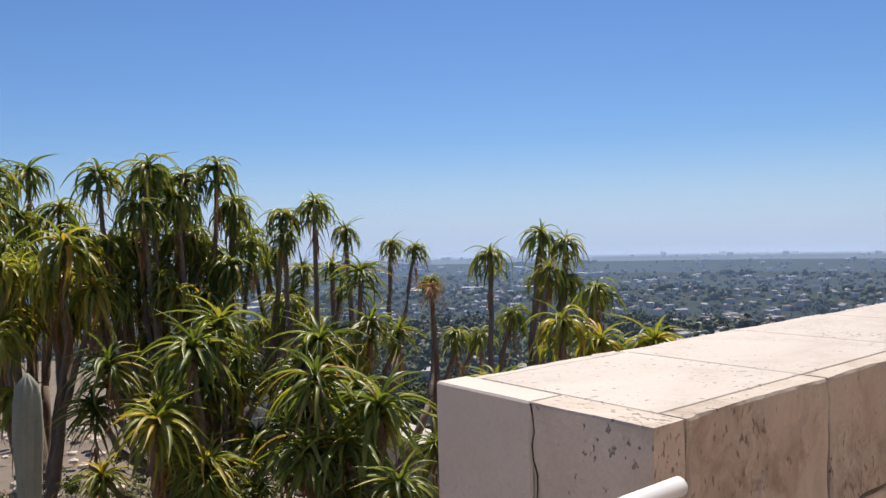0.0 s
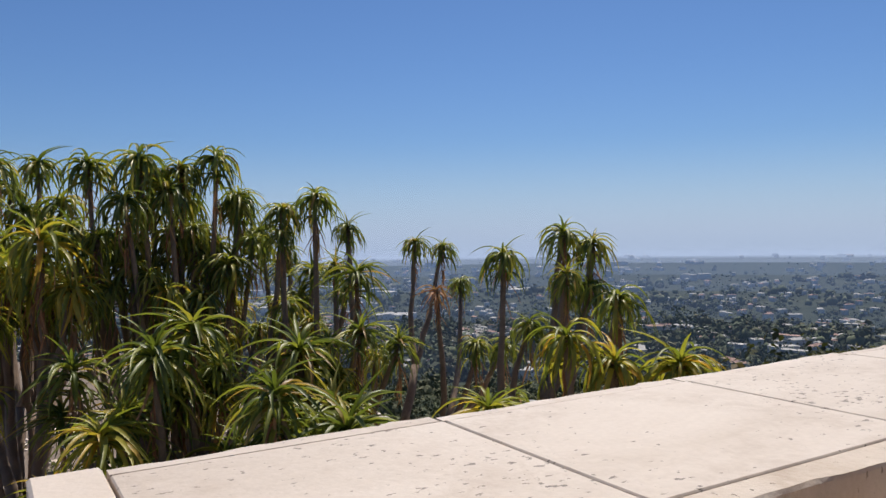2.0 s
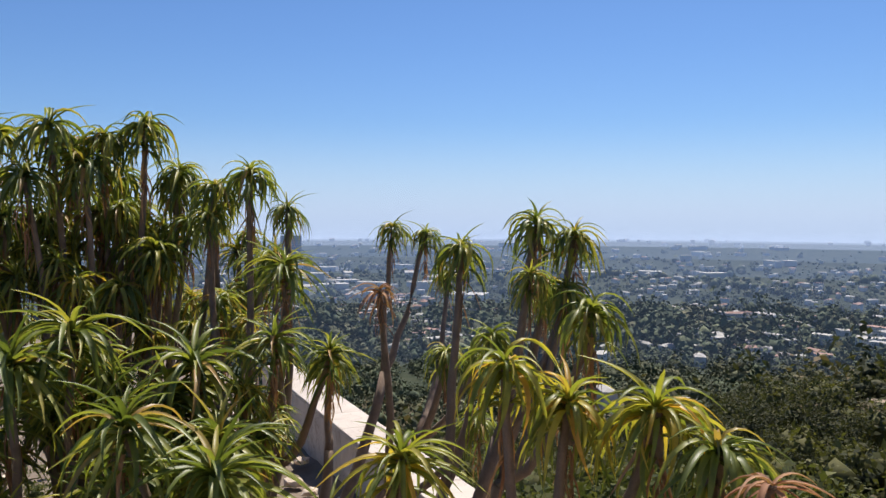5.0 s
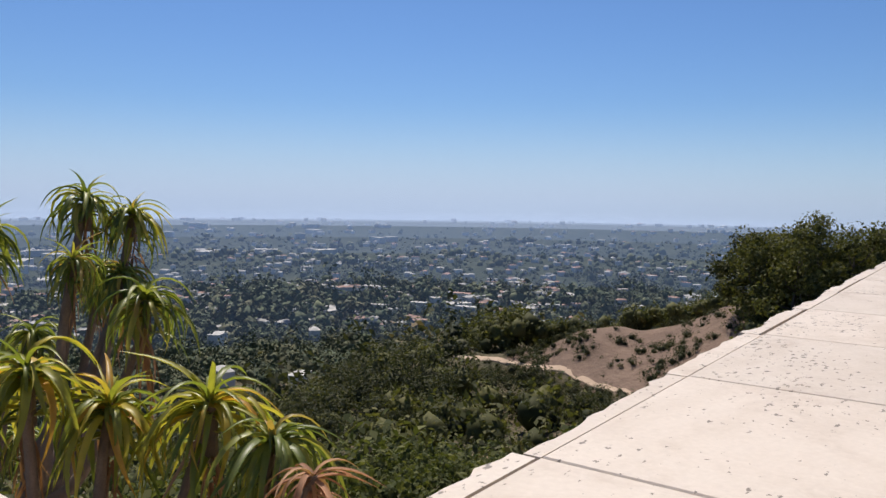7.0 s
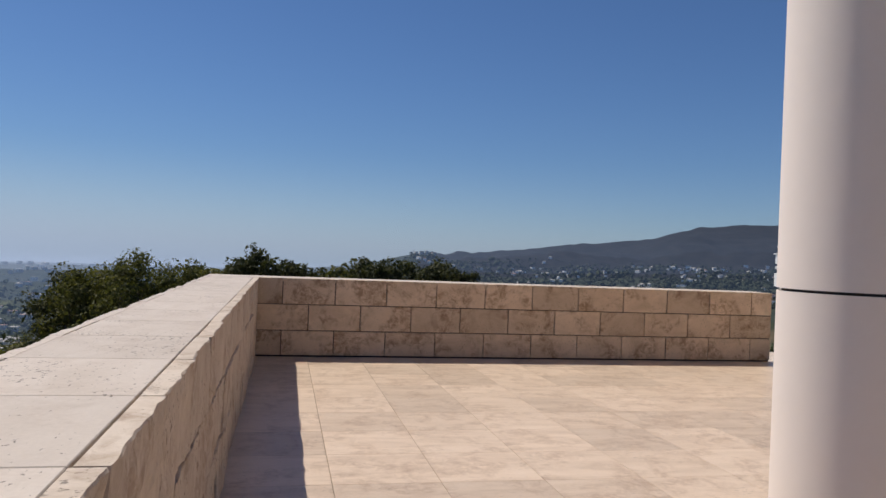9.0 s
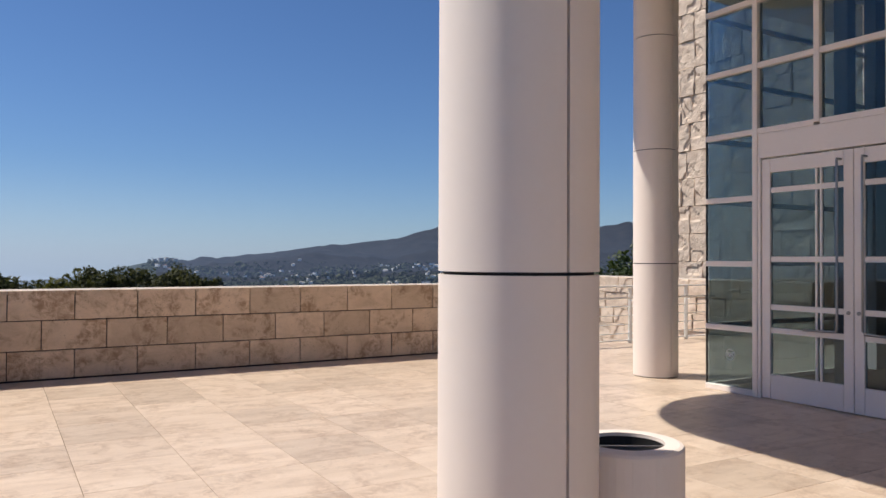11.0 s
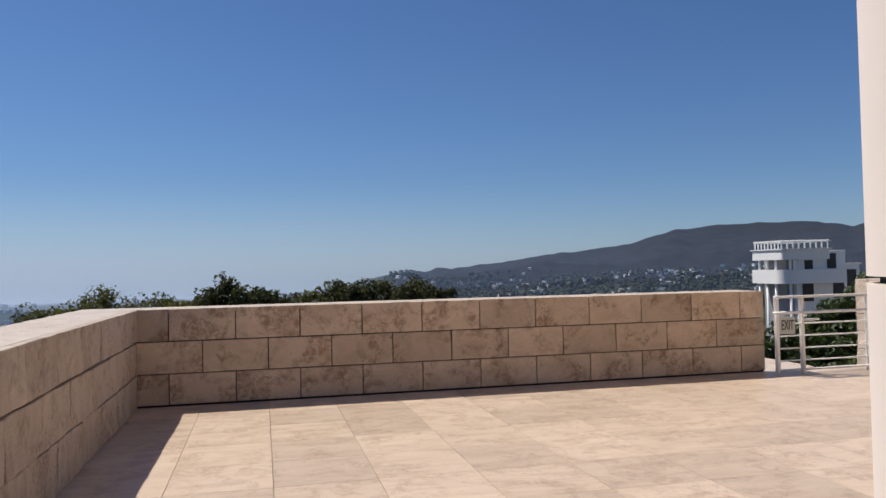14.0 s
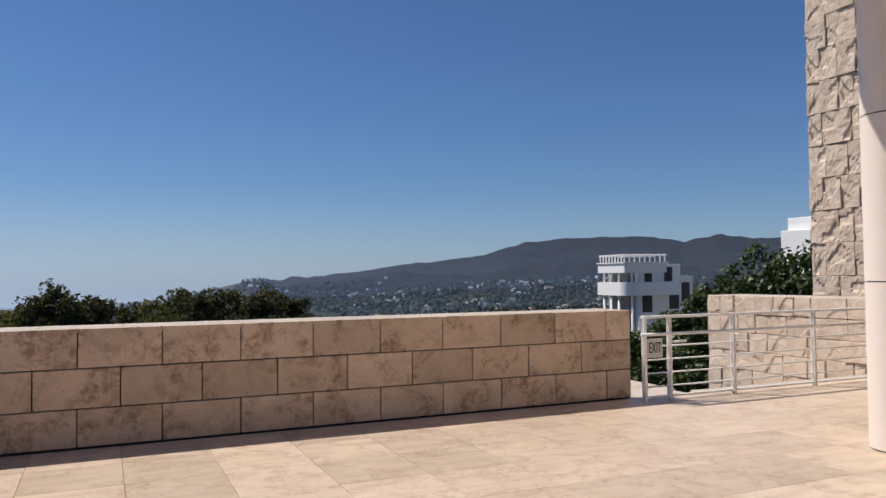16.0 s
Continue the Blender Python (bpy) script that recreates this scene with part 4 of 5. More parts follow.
# outer face stones (only their tops and the wall's far side)
var_out = [rough_block("outer_stone", MOD - 0.008, MOD / 2 - 0.008, 0.056, 0.012, 60 + s, M_COPING, 24, 6, 0.010) for s in range(6)]
for c in range(-3, 3):
    x = X_END + 0.12
    k = 0
    while x < 0.72:
        w = (X_J0 - 5 * MOD + MOD - x) if k == 0 else MOD
        w = min(w, 0.722 - x)
        if w < 0.05:
            break
        put("stone", rng.choice(var_out), core, (x + w - 0.004, Y_OUT + rng.uniform(-0.006, 0.008), c * MOD / 2 + 0.004), 180, scale=((w - 0.008) / (MOD - 0.008), 1, 1))
        x += w
        k += 1
# end cap: smooth stone and a rough stone with a crack between
cap_a = mesh("cap_stone", *box_data((0, 0, 0), (0.118, 0.38, TOP - 0.001), 0.006), M_SMOOTH)
put("cap_stone", cap_a, core, (X_END, 0.335, 0.0), 0, "smooth pale end stone")
for zc in range(3):
    cap_b = rough_block("cap_stone", 0.358, MOD / 2 - 0.002, 0.116, 0.0025, 80 + zc, M_SPLIT, 9, 8, 0.005)
    put("cap_stone", cap_b, core, (X_END, 0.330, zc * MOD / 2 + 0.001), -90)
crack = [(X_END - 0.0012, 0.331 - 0.012 * math.sin(k * 0.9) ** 2 - 0.0035 * max(0, k - 3), TOP - 0.004 - 0.035 * k) for k in range(11)]
tube("crack", crack, [0.0026 - 0.00012 * k for k in range(11)], M_DARK, core, 6, "dark jagged crack between the end stones")
# coping slabs
joints = [X_END + 0.12] + [X_J0 + MOD * k for k in range(-4, 13)] + [0.055]
for a, b in zip(joints, joints[1:]):
    box("coping_slab", (a + 0.003, Y_J, TOP - 0.05), (b - 0.003, Y_OJ - 0.004, TOP - 0.001), M_COPING, core, 0.003)
box("coping_slab", (0.058, Y_IN, TOP - 0.05), (0.655, Y_OJ - 0.004, TOP - 0.001), M_COPING, core, 0.003)

# east wall: smooth stones, three courses, half a stone of shift
for c in range(3):
    y, n = 0.0, 0
    cuts = [0.0]
    cuts += [MOD * (i + (0.5 if c != 1 else 1.0)) for i in range(11 if c != 1 else 10)]
    cuts = [q for q in cuts if q < 11 * MOD - 0.05] + [11 * MOD]
    for a, b in zip(cuts, cuts[1:]):
        ya, yb = -b + 0.006, -a - 0.006
        if a == 0.0:
            yb = Y_IN + 0.02
        z0 = c * MOD / 2 + (0.022 if c == 0 else 0.006)
        box("stone", (rng.uniform(0, 0.003), ya, z0), (0.10, yb, (c + 1) * MOD / 2 - (0.006 if c < 2 else 0.001)), M_WALL, east, 0.003)
yy = Y_IN
k = 0
while yy > -8.37:
    y2 = max(yy - MOD, -8.378)
    box("coping_slab", (0.104, y2 + 0.003, TOP - 0.05), (0.655, yy - 0.003, TOP - 0.001), M_COPING, east, 0.003)
    yy = y2
    if yy <= -8.37:
        break
for c in range(-1, 3):
    for i in range(12):
        y1 = 0.72 - i * MOD
        y0 = max(y1 - MOD, -8.378)
        if y1 > y0 + 0.05:
            box("stone", (0.66, y0 + 0.003, c * MOD / 2 + 0.003), (0.73, y1 - 0.003, (c + 1) * MOD / 2 - 0.003), M_WALL, east, 0.004)
for c in range(3):
    box("end_stone", (0.104, -8.384, c * MOD / 2 + 0.003), (0.655, -8.34, (c + 1) * MOD / 2 - 0.003), M_WALL, east, 0.004)

# ---- white railing at the stair ----
rail = thing("railing", "white painted steel railing with round handrail beside the stair", "railing", at=(-0.3, 0, 0))
for y in (-8.36, -8.76, -9.84, -11.35, -12.86):
    for s in (0.0, 0.045):
        box("post", (-0.03 + s, y - 0.022, 0), (-0.015 + s, y + 0.022, 1.06), M_WHITE, rail, 0.003)
box("top_rail", (-0.035, -13.6, 1.045), (0.035, -8.335, 1.08), M_WHITE, rail, 0.006)
tube("handrail", [(-0.10, -8.24, 0.85), (-0.10, -13.6, 0.85)], 0.021, M_WHITE, rail, 12)
for y in (-8.76, -9.84, -11.35, -12.86):
    tube("bracket", [(-0.02, y, 0.80), (-0.09, y, 0.80), (-0.10, y, 0.83)], 0.008, M_WHITE, rail, 8)
for z in (0.69, 0.52, 0.35, 0.18):
    tube("bar", [(0.008, -13.6, z), (0.008, -8.37, z)], 0.011, M_WHITE, rail, 8)
box("bottom_bar", (-0.012, -13.6, 0.04), (0.028, -8.37, 0.065), M_WHITE, rail, 0.004)
tube("gate_latch", [(-0.02, -8.80, 0.74), (-0.02, -9.02, 0.74)], 0.016, M_WHITE, rail, 8)
sign = thing("exit_sign", "small pale metal plate lettered EXIT in black", "sign", at=(-0.325, -8.505, 0.665))
box("plate", (-0.005, -0.125, -0.115), (0.004, 0.125, 0.125), M_SIGN, sign, 0.004)
cu = bpy.data.curves.new("letters", "FONT")
cu.body = "EXIT"
cu.size = 0.155
cu.align_x, cu.align_y = "CENTER", "CENTER"
cu.extrude = 0.002
tmp = new("letters_tmp", cu)
bpy.context.view_layer.update()
lm = bpy.data.meshes.new_from_object(tmp.evaluated_get(bpy.context.evaluated_depsgraph_get()))
bpy.data.objects.remove(tmp)
lm.materials.clear()
lm.materials.append(M_INK)
letters = put("letters", lm, sign, (-0.008, 0, 0.005))
letters.rotation_euler = (radians(90), 0, radians(-90))
letters.scale = (0.62, 1.25, 1)

# stair landing and kerbs past the rail
landing = box("stair_landing", (0.0, -14.0, -1.6), (3.2, -8.40, -1.10), M_FLOOR)
tagged(landing, "pale stair landing below the terrace", "landing", kind="structure")
kerb = thing("stair_kerb", "low pale travertine kerb wall beside the stair", "kerb")
box("kerb_stone", (0.05, -9.6, -1.1), (1.25, -8.45, -0.06), M_COPING, kerb, 0.01)
box("kerb_stone", (1.26, -10.2, -1.1), (2.9, -8.45, -0.16), M_FLOOR, kerb, 0.01)
edge = thing("floor_edge", "pale stone edging under the railing", "kerb")
box("edge_stone", (-0.02, -14.0, -1.1), (0.30, -9.62, -0.02), M_COPING, edge, 0.008)

# ---- rustic stone walls ----
def rustic_wall(name, label, x0, x1, y, z0, z1, mod_x, mod_z, seed, amp):
    w = box(name, (x0 + 0.02, y - 0.9, z0), (x1 - 0.12, y - 0.10, z1 - 0.02), M_GROUT)
    tagged(w, label, "stone wall", kind="structure")
    rg = random.Random(seed)
    wide = [mod_x * q for q in (0.5, 0.62, 0.75, 1.0)]
    var = {q: [rough_block("rustic_stone", q - 0.012, mod_z - 0.01, 0.13, amp, seed + s + 10 * n, M_ROUGH, 18, 14, 0.022) for s in range(4)] for n, q in enumerate(wide)}
    side = [rough_block("rustic_stone", 0.80, mod_z - 0.01, 0.13, amp, seed + 90 + s, M_ROUGH, 18, 14, 0.022) for s in range(3)]
    z, c = z0, 0
    while z < z1 - 0.01:
        x = x1
        first = True
        while x > x0:
            ww = rg.choice(wide + wide[3:])
            if first and c % 2:
                ww = wide[0]
            first = False
            s = put("stone", rg.choice(var[ww]), w, (x - 0.004, y + rg.uniform(-0.02, 0.025), z + 0.005), 180)
            x -= ww
        sd = put("stone", rg.choice(side), w, (x1 - rg.uniform(0, 0.02), y - 0.86, z + 0.005), 90)
        z += mod_z
        c += 1
    return w


low = rustic_wall("wall_stair", "low wall of rough split travertine beside the stair", -2.0, 4.80, -14.2, -1.143, TOP, MOD, MOD / 2, 200, 0.012)
tall = rustic_wall("wall_museum", "tall museum wall of rough split travertine blocks", -3.4, 4.87, -17.5, -0.762, 10.7, MOD, MOD, 300, 0.022)
box("wall_top", (-2.0, -15.05, TOP - 0.02), (4.62, -14.29, TOP + 0.002), M_COPING, low, 0.006)

# ---- columns ----
def column(at, rad, label, seam=178.5):
    t = thing("column", label, "column", "round enamel-panel columns", at=at)
    put("core", mesh("core", *tube_data([(0, 0, -0.1), (0, 0, 6.1)], rad - 0.02, 48), M_DARK, None, True), t)
    def shell(h):
        n = 40
        g = math.degrees(0.006 / rad)
        outer, rest = ([], []), ([], [])
        ri = rad - 0.018
        cs = [(math.cos(radians(g + (180 - 2 * g) * i / n)), math.sin(radians(g + (180 - 2 * g) * i / n))) for i in range(n + 1)]
        for i, (c, s) in enumerate(cs):
            outer[0].extend([Vector((rad * c, rad * s, 0.0)), Vector((rad * c, rad * s, h))])
            rest[0].extend([Vector((rad * c, rad * s, 0.0)), Vector((ri * c, ri * s, 0.0)), Vector((rad * c, rad * s, h)), Vector((ri * c, ri * s, h))])
            if i:
                o = 2 * i
                outer[1].append([o - 2, o, o + 1, o - 1])
                o = 4 * i
                rest[1].extend([[o - 4, o - 3, o + 1, o], [o - 2, o + 2, o + 3, o - 1]])
        rest[1].extend([[0, 2, 3, 1], [4 * n, 4 * n + 1, 4 * n + 3, 4 * n + 2]])
        vs, fs = join([outer, rest])
        me = mesh("panel", vs, fs, M_PANEL)
        me.polygons.foreach_set("use_smooth", [i < n for i in range(len(me.polygons))])
        return me
    lo, hi = shell(1.524 - 0.012 - 0.012), shell(1.524 - 0.012)
    for k in range(4):
        for s in (0, 180):
            put("panel", lo if k == 0 else hi, t, (0, 0, 0.012 if k == 0 else 1.524 * k), seam + s)
    return t


column((-8.58, -2.70, 0), 0.300, "thick pale enamel-clad round column beside the litter bin")
column((-3.44, -8.76, 0), 0.298, "pale enamel-clad round column in front of the glass corner")

# ---- litter bin ----
bin_ = thing("litter_bin", "pale enamelled round litter bin with a dark oval opening", "litter bin", at=(-8.565, -3.262, 0))
R = 0.236
prof = [(R - 0.012, 0.0), (R, 0.012), (R, 0.803), (R - 0.006, 0.814), (R - 0.02, 0.818)]
n = 48
vs, fs = [], []
for r_, z_ in prof:
    vs += [Vector((r_ * math.cos(2 * math.pi * k / n), r_ * math.sin(2 * math.pi * k / n), z_)) for k in range(n)]
o = len(vs)
vs += [Vector((0.158 * math.cos(2 * math.pi * k / n), 0.158 * math.sin(2 * math.pi * k / n), 0.818)) for k in range(n)]
o2 = len(vs)
vs += [Vector((0.158 * math.cos(2 * math.pi * k / n), 0.158 * math.sin(2 * math.pi * k / n), 0.803)) for k in range(n)]
for i in range(len(prof) + 1):
    for k in range(n):
        fs.append([i * n + k, i * n + (k + 1) % n, (i + 1) * n + (k + 1) % n, (i + 1) * n + k])
put("body", mesh("body", vs, fs, M_PANEL), bin_)
liner = tube_data([(0, 0, 0.35), (0, 0, 0.806)], 0.160, 40, False)
put("liner", mesh("liner", liner[0], liner[1] + [list(range(40))], M_BLACK), bin_, label="black inner liner")
box("divider", (-0.16, -0.006, 0.70), (0.16, 0.006, 0.80), M_STEEL, bin_, 0.002).rotation_euler = (0, 0, radians(58))
put("lock", mesh("lock", *tube_data([(0.09, 0.178, 0.81), (0.09, 0.178, 0.825)], 0.017, 16), M_STEEL), bin_)

# ---- glass front with doors ----
YF = -8.53
front = thing("wall_glass", "glazed museum front with pale enamel mullions", "glass front", kind="structure")
XL, XR = -4.44, -11.30
cols = [XL, -5.18, -5.945, -6.71, -7.50, -8.26, -9.02, -9.78, -10.54, XR]
zs = [0.0, 0.762, 1.524, 2.286, 3.05, 3.81, 4.572, 5.334, 6.08]
def mull(name, x0, x1, z0, z1, dy=0.0, m=M_MULLION, parent=front, y0=-0.11, bevel=0.004):
    return box(name, (x0, YF + y0 + dy, z0), (x1, YF + dy, z1), m, parent, bevel)
for i, x in enumerate(cols[1:]):
    lowz = 0.0 if (x >= -5.3 or x <= -7.4) else 3.05
    mull("mullion", x - 0.033, x + 0.033, lowz, 6.08)
for x in (-4.47,):
    box("corner_glass_bar", (x - 0.012, YF - 3.4, 0.0), (x + 0.012, YF - 0.112, 0.06), M_MULLION, front)
for z in zs:
    for a, b in zip(cols, cols[1:]):
        if z < 3.0 and -7.5 < (a + b) / 2 < -5.18:
            continue
        zz = max(z, 0.033)
        mull("transom", b + 0.034, a - 0.034, zz - 0.032, zz + 0.032, -0.004)
for a, b in zip(cols, cols[1:]):
    for z0, z1 in zip(zs, zs[1:]):
        if z1 < 3.2 and -7.5 < (a + b) / 2 < -5.18:
            continue
        p = box("pane", (b + 0.03, YF - 0.058, z0 + 0.03), (a - 0.03, YF - 0.050, z1 - 0.03), M_GLASS, front)
        p.visible_shadow = False
mull("corner_bead", XL - 0.009, XL + 0.009, 0.0, 6.08, -0.06, M_DARK, front, -0.03, 0.002)
# return glass on the corner side
for z0, z1 in zip(zs, zs[1:]):
    p = box("pane", (XL - 0.004, YF - 3.4, z0 + 0.03), (XL + 0.004, YF - 0.115, z1 - 0.03), M_GLASS, front)
    p.visible_shadow = False
    box("transom", (XL - 0.03, YF - 3.4, z1 - 0.03), (XL + 0.02, YF - 0.115, z1 + 0.03), M_MULLION, front, 0.003)
box("fascia", (-7.465, YF - 0.10, 2.735), (-5.215, YF - 0.012, 3.016), M_MULLION, front, 0.003)
box("door_post", (-5.255, YF - 0.11, 0), (-5.216, YF - 0.006, 2.735), M_MULLION, front, 0.003)
box("door_post", (-7.465, YF - 0.11, 0), (-7.42, YF - 0.006, 2.735), M_MULLION, front, 0.003)


def door(x1, flip):
    """One glazed leaf, hinged at x1; flip = -1: its handle stands on the far side."""
    d = thing("door", "tall pale-framed glass door with a long steel pull handle, closed", "door", "entrance doors")
    w = 1.075
    def bx(name, u0, u1, z0, z1, y0=-0.075, y1=-0.022, m=M_MULLION, par=d, bev=0.003):
        xa, xb = (x1 - u1, x1 - u0) if flip > 0 else (x1 - w + u0, x1 - w + u1)
        return box(name, (xa, YF + y0, z0), (xb, YF + y1, z1), m, par, bev)
    bx("stile", 0.0, 0.105, 0.012, 2.715)
    bx("stile", w - 0.105, w, 0.012, 2.715)
    bx("rail", 0.108, w - 0.108, 0.012, 0.285)
    bx("rail", 0.108, w - 0.108, 2.56, 2.715)
    for z in (0.78, 1.04, 1.58, 2.36):
        bx("muntin", 0.108, w - 0.108, z - 0.03, z + 0.03, -0.07, -0.027)
    for u in (0.66, 0.715):
        for z0, z1 in ((0.288, 0.748), (0.812, 1.008), (1.072, 1.548), (1.612, 2.328), (2.392, 2.558)):
            bx("glazing_bar", u - 0.012, u + 0.012, z0, z1, -0.068, -0.03)
    g = bx("pane", 0.09, w - 0.09, 0.27, 2.57, -0.052, -0.046, M_GLASS)
    g.visible_shadow = False
    xs = (x1 - w + 0.13) if flip > 0 else (x1 - 0.13)
    sgn = 1 if flip > 0 else -1
    h = tube("pull_handle", [(xs, YF - 0.025, 2.62), (xs, YF + 0.05, 2.62), (xs, YF + 0.055, 2.60), (xs, YF + 0.055, 0.86), (xs + sgn * 0.02, YF + 0.055, 0.83), (xs + sgn * 0.38, YF + 0.055, 0.82), (xs + sgn * 0.385, YF - 0.03, 0.82)], 0.013, M_STEEL, d, 10, "brushed steel pull handle")
    tube("lock", [((x1 - w + 0.05) if flip > 0 else (x1 - 0.05), YF - 0.03, 1.03), ((x1 - w + 0.05) if flip > 0 else (x1 - 0.05), YF - 0.010, 1.03)], 0.02, M_STEEL, d, 12)
    return d


door(-5.262, 1)
door(-6.345, -1)
# round emblem on the corner pane
em = thing("door_emblem", "white ring emblem with a zigzag mark on the glass", "emblem", at=(-4.805, YF - 0.046, 0.44))
ring = [(0.062 * math.cos(2 * math.pi * k / 28), 0.0, 0.062 * math.sin(2 * math.pi * k / 28)) for k in range(29)]
put("ring", mesh("ring", *tube_data(ring, 0.0035, 6, False), M_WHITE), em)
for (a, b) in (((0.034, 0.03), (0.018, -0.026)), ((0.018, -0.026), (0.0, 0.014)), ((0.0, 0.014), (-0.018, -0.026)), ((-0.018, -0.026), (-0.034, 0.03))):
    put("stroke", mesh("stroke", *tube_data([(a[0], 0, a[1]), (b[0], 0, b[1])], 0.006, 6), M_WHITE), em)

# hall behind the glass; grey walls and posts carry painted-in dimness
hall = thing("hall", "museum lobby behind the glass front, dimness painted into its grey walls", "room", kind="structure")
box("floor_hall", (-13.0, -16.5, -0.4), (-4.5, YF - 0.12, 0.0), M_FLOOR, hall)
box("wall_back", (-13.0, -16.7, 0), (-4.5, -16.5, 6.1), M_SHADE_GREY, hall)
box("wall_side", (-13.2, -16.7, 0), (-13.0, YF, 6.1), M_SHADE_GREY, hall)
box("wall_side", (-4.62, -16.7, 0), (-4.45, YF - 3.42, 6.1), M_SHADE_GREY, hall)
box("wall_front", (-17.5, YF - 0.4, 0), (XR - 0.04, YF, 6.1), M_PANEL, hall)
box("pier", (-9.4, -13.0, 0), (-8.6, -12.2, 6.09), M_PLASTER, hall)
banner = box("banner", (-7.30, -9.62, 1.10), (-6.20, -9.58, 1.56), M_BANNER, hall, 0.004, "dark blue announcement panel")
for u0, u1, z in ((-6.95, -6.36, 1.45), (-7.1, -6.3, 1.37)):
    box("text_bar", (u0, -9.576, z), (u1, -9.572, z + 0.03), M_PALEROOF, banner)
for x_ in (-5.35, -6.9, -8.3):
    box("inner_post", (x_ - 0.09, -10.1, 0), (x_ + 0.09, -9.92, 6.09), M_SHADE_GREY, hall, 0.01)
box("inner_rail", (-8.2, -10.06, 3.0), (-5.45, -9.96, 3.14), M_SHADE_GREY, hall, 0.01)
box("desk", (-7.4, -12.4, 0), (-5.6, -11.6, 1.05), M_SHADE_GREY, hall, 0.02)
ceil = box("ceiling", (-13.0, -16.5, 6.12), (-4.5, YF - 0.12, 6.3), M_PLASTER)
tagged(ceil, "plain lobby ceiling", "ceiling", kind="structure")

# round-cornered canopy over the entrance
pts = [(-17.5, -3.2), (-17.5, -16.6), (-1.85, -16.6)]
for k in range(13):
    a = radians(90 * k / 12)
    pts.append((-3.45 + 1.6 * math.cos(a), -5.0 + 1.6 * math.sin(a)))
pts += [(-5.2, -3.3), (-8.0, -3.2)]
nn = len(pts)
vs = [Vector((*p, 6.10)) for p in pts] + [Vector((*p, 6.55)) for p in pts]
fs = [[i, (i + 1) % nn, nn + (i + 1) % nn, nn + i] for i in range(nn)] + [list(range(nn))[::-1], [nn + i for i in range(nn)]]
cano = put("canopy", mesh("canopy", vs, fs, M_PANEL))
tagged(cano, "pale canopy slab with a rounded corner over the entrance", "canopy", kind="structure")

# ---- handrail beside the parapet's end ----
hr = thing("handrail", "white round steel handrail on posts beside the parapet", "handrail", at=(0, 0, 0))
tube("rail_tube", [(-15.6, -0.16, 1.075), (-13.56, -0.16, 1.075)], 0.0185, M_WHITE, hr, 16)
for x in (-15.4, -14.3):
    tube("post", [(x, -0.16, -0.01), (x, -0.16, 1.06)], 0.016, M_WHITE, hr, 10)

# ---- garden below the parapet ----
GZ = -1.75
vs, fs = [], []
nx_, ny_ = 44, 40
for j in range(ny_ + 1):
    for i in range(nx_ + 1):
        x, y = -32 + 23.2 * i / nx_, 0.74 + 27 * j / ny_
        vs.append(Vector((x, y, GZ + 0.10 * noise.fractal(Vector((x * 0.8, y * 0.8, 0)), 0.8, 2, 4) - 0.035 * max(0, y - 8) - 0.02 * max(0, -14 - x))))
for j in range(ny_):
    for i in range(nx_):
        o = j * (nx_ + 1) + i
        fs.append([o, o + 1, o + nx_ + 2, o + nx_ + 1])
tagged(put("garden_bed", mesh("garden_bed", vs, fs, M_SOIL, None, True)), "dry gravelly garden bed under the aloes", "soil", kind="structure")
ledge = box("wall_garden", (-8.98, 0.74, -7), (-8.47, 13.7, -1.17), M_GROUT)
tagged(ledge, "low garden parapet of travertine with a pale coping", "parapet", kind="structure")
for k in range(17):
    y0 = 0.75 + k * MOD
    box("coping_slab", (-9.00, y0 + 0.003, -1.168), (-8.45, y0 + MOD - 0.003, -1.12), M_COPING, ledge, 0.004)
    for c in range(1):
        box("stone", (-9.0, y0 + 0.003, -1.9), (-8.975, y0 + MOD - 0.003, -1.175), M_SPLIT, ledge, 0.004)
rng = random.Random(71)
BALL, BALL_F = [Vector(v) for v in BV], BF.tolist()
peb = join([([Vector((v.x * s * rng.uniform(.7, 1.2) + dx, v.y * s * rng.uniform(.7, 1.2) + dy, GZ + v.z * s * 0.55)) for v in BALL], BALL_F) for dx, dy, s in [(rng.uniform(-20, -9.2), rng.uniform(1.0, 15), rng.uniform(.03, .14)) for _ in range(500)]])
tagged(put("gravel_stones", mesh("gravel_stones", *peb, M_ROUGH)), "scattered pale stones on the garden soil", "stones", kind="stuff")


# ---- tree aloes ----
def leaf_data(up, curl, rng, n=8, width=0.062):
    """A channelled, tapering leaf of length 1 that starts at the angle up and hooks down by curl."""
    vs, fs = [], []
    p = Vector((0.02, 0, 0))
    a = radians(up)
    side = rng.uniform(-0.6, 0.6)
    flick = rng.uniform(0, 40)
    for i in range(n + 1):
        t = i / n
        w = width * (1 - t) ** 0.7 * (0.85 + 0.3 * math.sin(t * 3)) + 0.001
        d = Vector((math.cos(a), 0, math.sin(a)))
        nrm = Vector((-math.sin(a), 0, math.cos(a)))
        y = side * t * t * 0.45
        vs += [p + Vector((0, y - w, 0)) + nrm * w * 0.5, p + Vector((0, y, 0)) - nrm * w * 0.3, p + Vector((0, y + w, 0)) + nrm * w * 0.5]
        if i:
            o = 3 * i
            fs += [[o - 3, o - 2, o + 1, o], [o - 2, o - 1, o + 2, o + 1]]
        p = p + d / n
        a -= radians(curl) / n * (1.9 - 1.8 * t)
        a = max(a, radians(-97))
        if t > 0.7:
            a += radians(flick) / n
    return vs, fs


